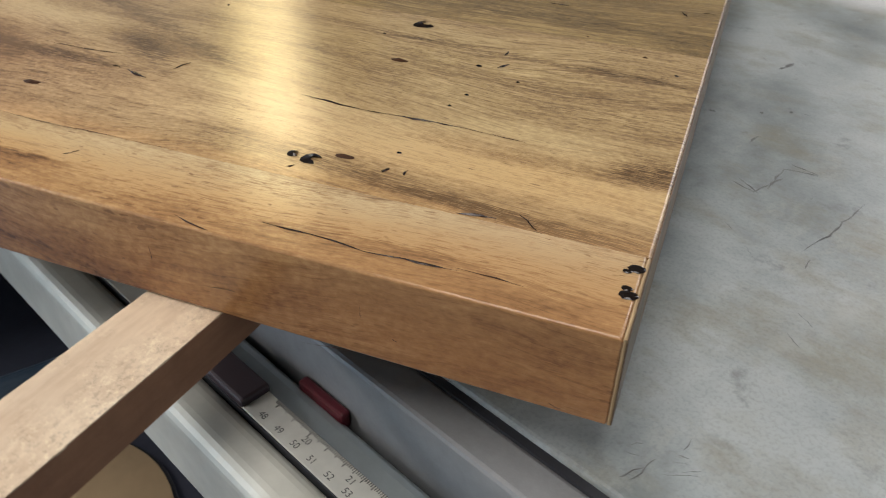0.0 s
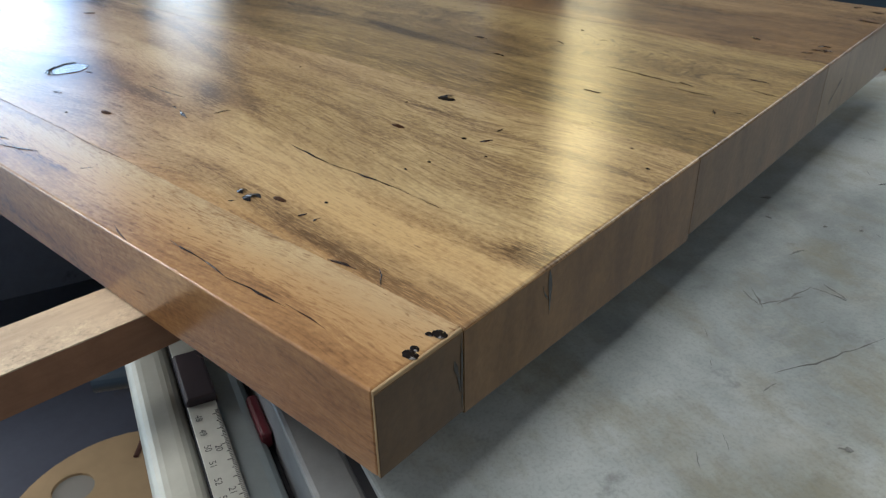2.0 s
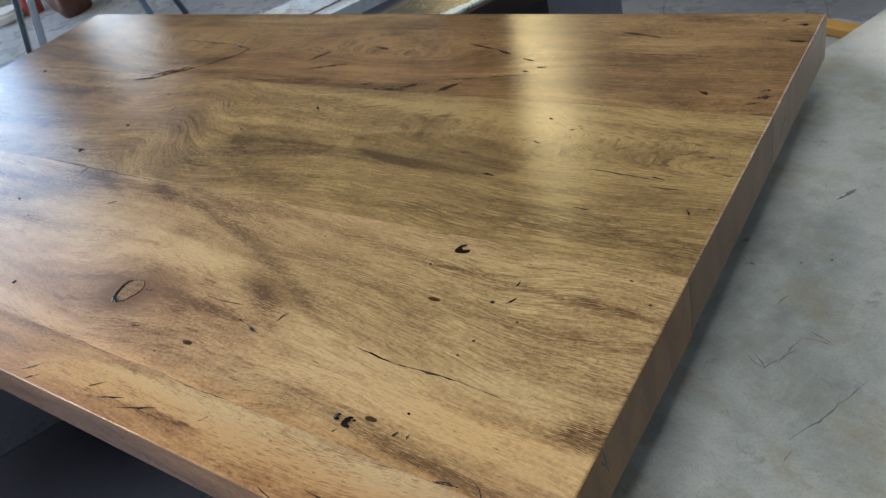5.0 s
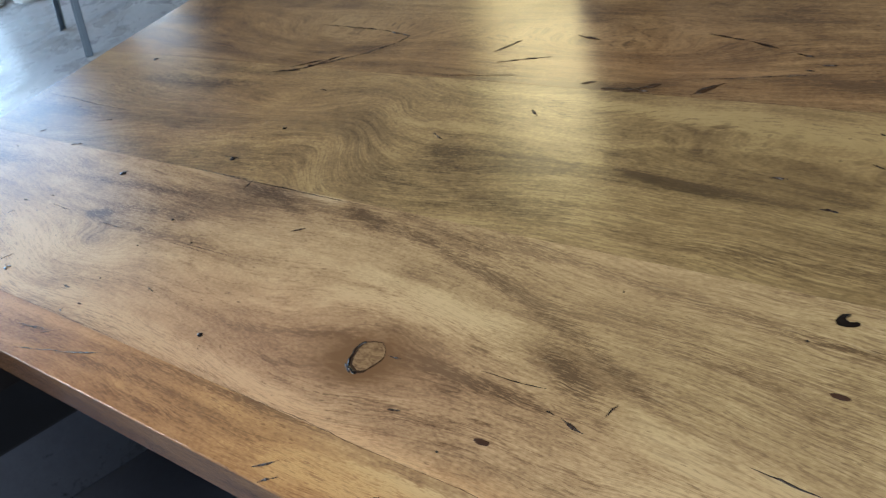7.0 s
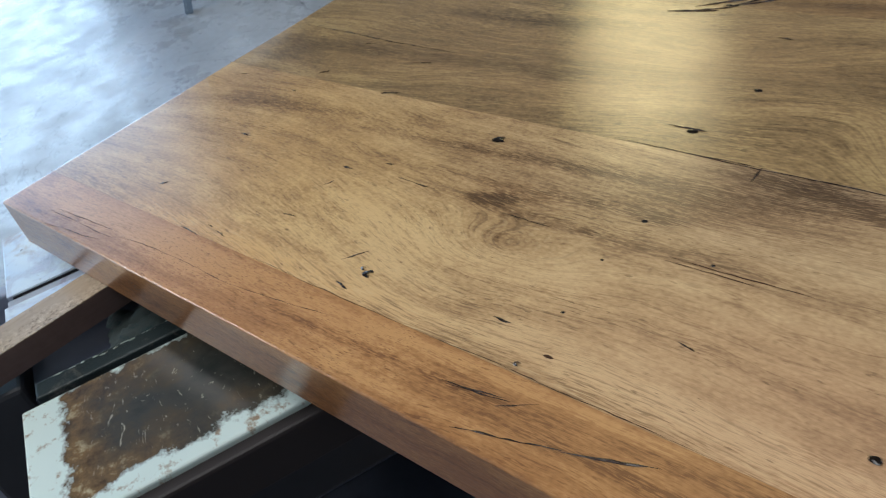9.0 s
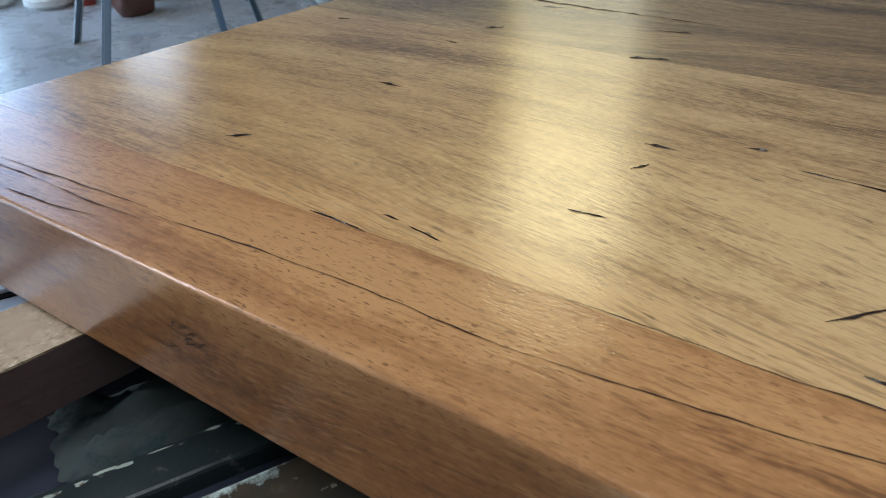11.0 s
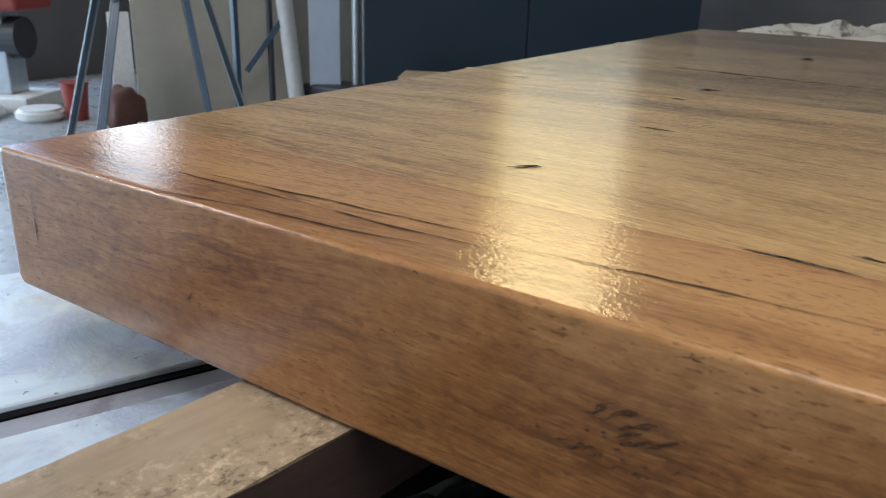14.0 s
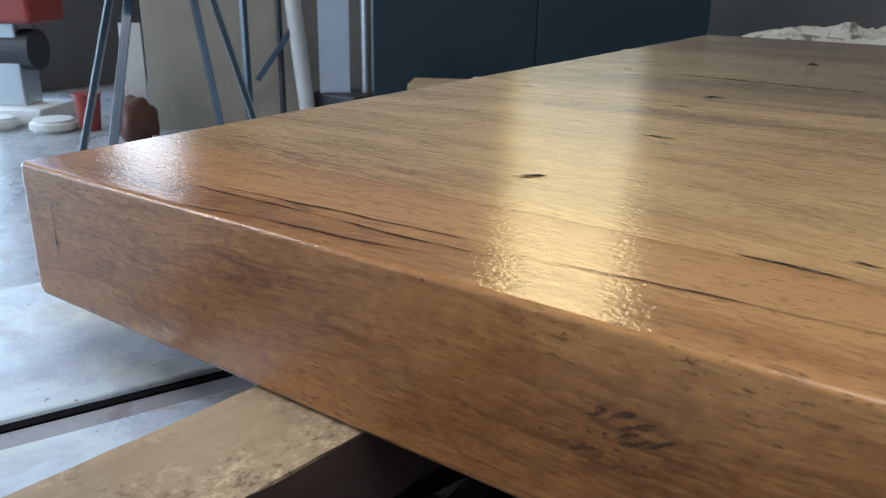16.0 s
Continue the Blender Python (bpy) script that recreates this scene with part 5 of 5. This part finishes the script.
part("pedestal", box(-0.90, 0.15, 0.481, -0.68, 0.55, SLIDE_Z - 0.13, 0.004), navy, slide)

rag = thing("rag", pose(0, 0, 0, 0, 0, -23), "small crumpled grey-green rag lying in the table slot", "rag")
b = bmesh.new()
bmesh.ops.create_grid(b, x_segments=28, y_segments=34, size=1)
for v in b.verts:
    p = v.co.copy()
    h = noise.fractal(Vector((p.x * 2.2, p.y * 2.6, 4.0)), 0.9, 2.0, 5)
    edge = 1 + 0.12 * noise.noise(p * 3.0)
    v.co = Vector((-0.803 + p.x * 0.018 * edge, -0.318 + p.y * 0.038 * edge, SLIDE_Z - 0.0165 + max(0, 0.006 + 0.008 * h) * (1 - max(abs(p.x), abs(p.y)) ** 4)))
part("cloth", b, rag_cloth, rag, smooth=True)

# ---- in front of the saw ----
lid = thing("round_board", pose(-0.449, 0.071, 0.480), "round MDF board with holes lying on the saw cabinet", "board")


def disc(r, z0, z1, holes):
    bm = bmesh.new()
    n = 48
    cu = bpy.data.curves.new("disc", "CURVE")
    cu.dimensions, cu.fill_mode, cu.extrude, cu.bevel_depth = "2D", "BOTH", (z1 - z0) / 2, 0.0008
    for cx, cy, rr in [(0, 0, r)] + list(holes):
        sp = cu.splines.new("POLY")
        sp.points.add(n - 1)
        for i, p in enumerate(sp.points):
            a = 2 * math.pi * i / n
            p.co = (cx + rr * math.cos(a), cy + rr * math.sin(a), 0, 1)
        sp.use_cyclic_u = True
    tmp = bpy.data.objects.new("tmp", cu)
    scene.collection.objects.link(tmp)
    bpy.context.view_layer.update()
    me = bpy.data.meshes.new_from_object(tmp.evaluated_get(bpy.context.evaluated_depsgraph_get()))
    bpy.data.objects.remove(tmp)
    bm.from_mesh(me)
    bmesh.ops.translate(bm, verts=bm.verts, vec=(0, 0, (z0 + z1) / 2))
    return bm


part("disc", disc(0.118, 0.0, 0.016, [(0.0, 0.0, 0.008), (-0.074, -0.018, 0.021), (0.03, 0.055, 0.005), (-0.045, -0.060, 0.005)]), mdf, lid)
# Slightly wider black disc that draws the shadow round the board's rim.
part("disc_shadow", disc(0.1215, -0.0001, 0.0125, []), black_iron, lid)
part("button", rod((-0.074, -0.018, 0.012), (-0.074, -0.018, 0.0135), 0.0205, 24), grey_board, lid, "pale round recess")
part("hook", rod((-0.092, 0.076, 0.018), (-0.063, 0.045, 0.018), 0.0028, 8), rust_cloth, lid, "rusty bent wire")
pipe = thing("steel_pipe", pose(-0.44, 0.10, 0), "short dark steel pipe fixed on the saw cabinet", "pipe")
part("tube", rod((-0.06, -0.005, 0.62), (0.06, 0.16, 0.62), 0.011, 20), blue_steel, pipe, smooth=False)

# ---- the far side of the shed ----


def strut(bm, a, c, w, d):
    """A square steel bar from a to c."""
    a, c = Vector(a), Vector(c)
    m = Matrix.Translation((a + c) / 2) @ (c - a).to_track_quat("Z", "Y").to_matrix().to_4x4()
    return box(-w / 2, -d / 2, -(c - a).length / 2, w / 2, d / 2, (c - a).length / 2, 0.003, 1, bm, m)


stand = thing("trestle", pose(-4.05, 2.2, 0), "dark blue angle-steel trestle with splayed legs on the concrete", "trestle")
for foot, lean in (((-3.93, 1.81), (-0.20, 0.40)), ((-4.56, 2.06), (0.30, 0.15)), ((-4.04, 2.59), (0.05, -0.20)), ((-3.71, 2.59), (-0.30, -0.10))):
    top = (foot[0] + lean[0] * 0.85, foot[1] + lean[1] * 0.85, 0.85)
    leg = part("leg", strut(None, (*foot, 0), top, 0.048, 0.006), blue_steel, stand, world_made=True)
    # Second face of the same blue angle, paler: its light is in the colour.
    part("flange", strut(None, (foot[0] - 0.017, foot[1] + 0.014, 0), (top[0] - 0.017, top[1] + 0.014, 0.85), 0.006, 0.044), alu_blue, leg, world_made=True)
part("top_plate", box(-4.40, 2.02, 0.85, -3.95, 2.42, 0.88, 0.004), blue_steel, stand, world_made=True)


def leaning(name, x, y, turn, wide, high, thick, lean, material, label, category):
    t = thing(name, pose(x, y, 0, -lean, 0, turn), label, category)
    part("sheet", box(-wide / 2, 0, 0, wide / 2, thick, high, 0.002, 1), material, t)
    return t


leaning("board_sheet", -4.765, 3.23, 50, 0.95, 1.5, 0.018, 4, beige_board, "large beige sheet board leaning upright", "board")
leaning("board_sheet", -4.40, 3.72, 44, 0.55, 1.5, 0.018, 6, grey_board, "grey sheet board leaning upright", "board")
leaning("plank", -4.94, 2.69, 52, 0.12, 0.66, 0.03, 5, white_stuff, "short pale plank leaning upright", "plank")
leaning("plastic_sheet", -4.17, 3.58, 42, 0.19, 1.3, 0.01, 2, blue_white, "bluish white sheet standing upright", "sheet")
rack = thing("steel_rack", pose(-4.45, 3.3, 0), "dark steel rack with a slanted brace", "rack")
for a, c, w, steel in (((-4.55, 3.21, 0), (-4.55, 3.21, 1.3), 0.035, blue_steel), ((-4.51, 3.25, 0.32), (-4.36, 3.41, 0.62), 0.035, blue_steel), ((-4.41, 3.36, 0), (-4.41, 3.36, 1.3), 0.03, black_iron)):
    part("upright", strut(None, a, c, w, w), steel, rack, world_made=True)
hose = thing("dust_hose", pose(-4.30, 3.47, 0), "pale plastic dust hose standing on the floor", "hose")
part("tube", rod((-4.39, 3.40, 1.25), (-4.30, 3.47, 0.06), 0.05, 20), white_stuff, hose, world_made=True)
part("cuff", rod((-4.304, 3.468, 0.11), (-4.298, 3.472, 0.0), 0.062, 20), white_stuff, hose, world_made=True)
post = thing("steel_post", pose(-4.03, 3.72, 0), "bare steel post on a dark foot", "post")
part("tube", rod((-4.03, 3.72, 0.16), (-4.03, 3.72, 1.3), 0.033, 16), chrome, post, world_made=True)
part("foot", box(-4.32, 3.52, 0, -3.95, 3.80, 0.24, 0.02), black_iron, post, world_made=True)
for x, y in ((-4.05, 3.38), (-3.80, 3.62)):
    pad = thing("foam_block", pose(x, y, 0), "small rounded white foam block on the floor", "foam block", "foam blocks")
    b = bmesh.new()
    bmesh.ops.create_icosphere(b, subdivisions=3, radius=0.075)
    for v in b.verts:
        v.co.z = max(v.co.z * 1.1, -0.06) + 0.06
    part("foam", b, white_stuff, pad, smooth=True)
for x, y, r in ((-5.80, 2.29, 0.11), (-5.50, 2.47, 0.14)):
    pad = thing("floor_pad", pose(x, y, 0), "round white pad lying on the concrete", "pad", "white floor pads")
    b = rod((0, 0, 0), (0, 0, 0.075), r, 32)
    bmesh.ops.bevel(b, geom=[e for e in b.edges if abs(e.verts[0].co.z - e.verts[1].co.z) < 1e-4], offset=0.02, segments=3, affect="EDGES")
    part("cushion", b, white_stuff, pad)
bucket = thing("red_bucket", pose(-5.35, 2.62, 0), "small red plastic bucket on the floor", "bucket")
part("tub", rod((0, 0, 0), (0, 0, 0.22), 0.06, 24, r2=0.08), red_paint, bucket)
part("rim", rod((0, 0, 0.215), (0, 0, 0.23), 0.085, 24), red_paint, bucket)
crate2 = thing("brown_sack", pose(-4.86, 2.62, 0), "slumped dark brown sack on the floor", "sack")
b = bmesh.new()
bmesh.ops.create_icosphere(b, subdivisions=4, radius=0.12)
for v in b.verts:
    v.co += v.co.normalized() * 0.03 * noise.noise(v.co * 14)
    v.co.z = max(v.co.z * 1.25, -0.11) + 0.11
part("cloth", b, rust_cloth, crate2, smooth=True)
cabinet = thing("steel_cabinet", pose(-2.75, 3.55, 0, 0, 0, 29), "tall dark navy steel cabinet with two doors", "cabinet")
part("carcass", box(-0.85, 0.02, 0.0, 0.85, 0.50, 1.25, 0.006), teal, cabinet)
part("door", box(-0.845, 0.0, 0.05, -0.004, 0.019, 1.24, 0.004), teal, cabinet)
part("door", box(0.004, 0.0, 0.05, 0.845, 0.019, 1.24, 0.004), teal, cabinet)
crate = thing("wooden_box", pose(-3.0, 3.05, 0, 0, 0, 29), "low brown wooden box on the floor", "box")
part("sides", box(-0.14, -0.12, 0, 0.14, 0.12, 0.47, 0.006), mdf, crate)
machine = thing("red_machine", pose(-6.05, 2.55, 0, 0, 0, 30), "red and grey workshop machine on the floor", "machine")
part("motor", rod((-0.15, 0, 0.45), (0.2, 0, 0.45), 0.13, 24), black_iron, machine)
part("hood", box(-0.30, -0.20, 0.62, 0.30, 0.20, 0.86, 0.03, 3), red_paint, machine)
part("column", box(-0.12, -0.10, 0.10, 0.12, 0.10, 0.62, 0.01), chrome, machine)
part("base", box(-0.28, -0.22, 0.0, 0.28, 0.22, 0.10, 0.01), white_stuff, machine)
# Unseen tube, added and sized to split the window's reflection on the tabletop.
blocker = thing("conduit", pose(-0.491, 0.745, 0), "unseen dark tube hung to split the window reflection", "conduit")
part("tube", rod((0, 0, 1.03), (0, 0, H - 0.10), 0.057, 24), black_iron, blocker, smooth=False)
part("end_socket", rod((0, 0, 1.00), (0, 0, 1.08), 0.060, 24), navy, blocker)
chest = thing("steel_chest", pose(-0.62, 4.50, 0), "dark teal steel tool chest on the concrete", "chest")
part("body", box(-0.75, -0.25, 0.0, 0.75, 0.25, 0.36, 0.05, 4), teal, chest)
part("lid", box(-0.76, -0.26, 0.362, 0.76, 0.26, 0.40, 0.012), teal, chest)
bench = thing("workbench", pose(-0.72, 2.2, 0, 0, 0, 6), "grey workbench under a dusty sheet", "bench")
part("worktop", box(-0.75, -0.30, 0.76, 0.75, 0.35, 0.80, 0.004), grey_board, bench)
for sx in (-0.7, 0.7):
    for sy in (-0.25, 0.30):
        part("leg", box(sx - 0.03, sy - 0.03, 0, sx + 0.03, sy + 0.03, 0.76, 0.003), black_iron, bench)
cover = thing("dust_sheet", pose(-0.72, 2.2, 0.80, 0, 0, 6), "crumpled pale dusty sheet on a workbench", "sheet")
bm = bmesh.new()
bmesh.ops.create_grid(bm, x_segments=70, y_segments=36, size=1)
for v in bm.verts:
    p = v.co.copy()
    h = noise.fractal(Vector((p.x * 4, p.y * 3, 1)), 0.8, 2.0, 5)
    v.co = Vector((p.x * 0.72, p.y * 0.30, 0.005 + max(0, 0.035 + 0.04 * h) * (1 - abs(p.x) ** 6)))
part("cloth", bm, dust_sheet, cover, smooth=True)
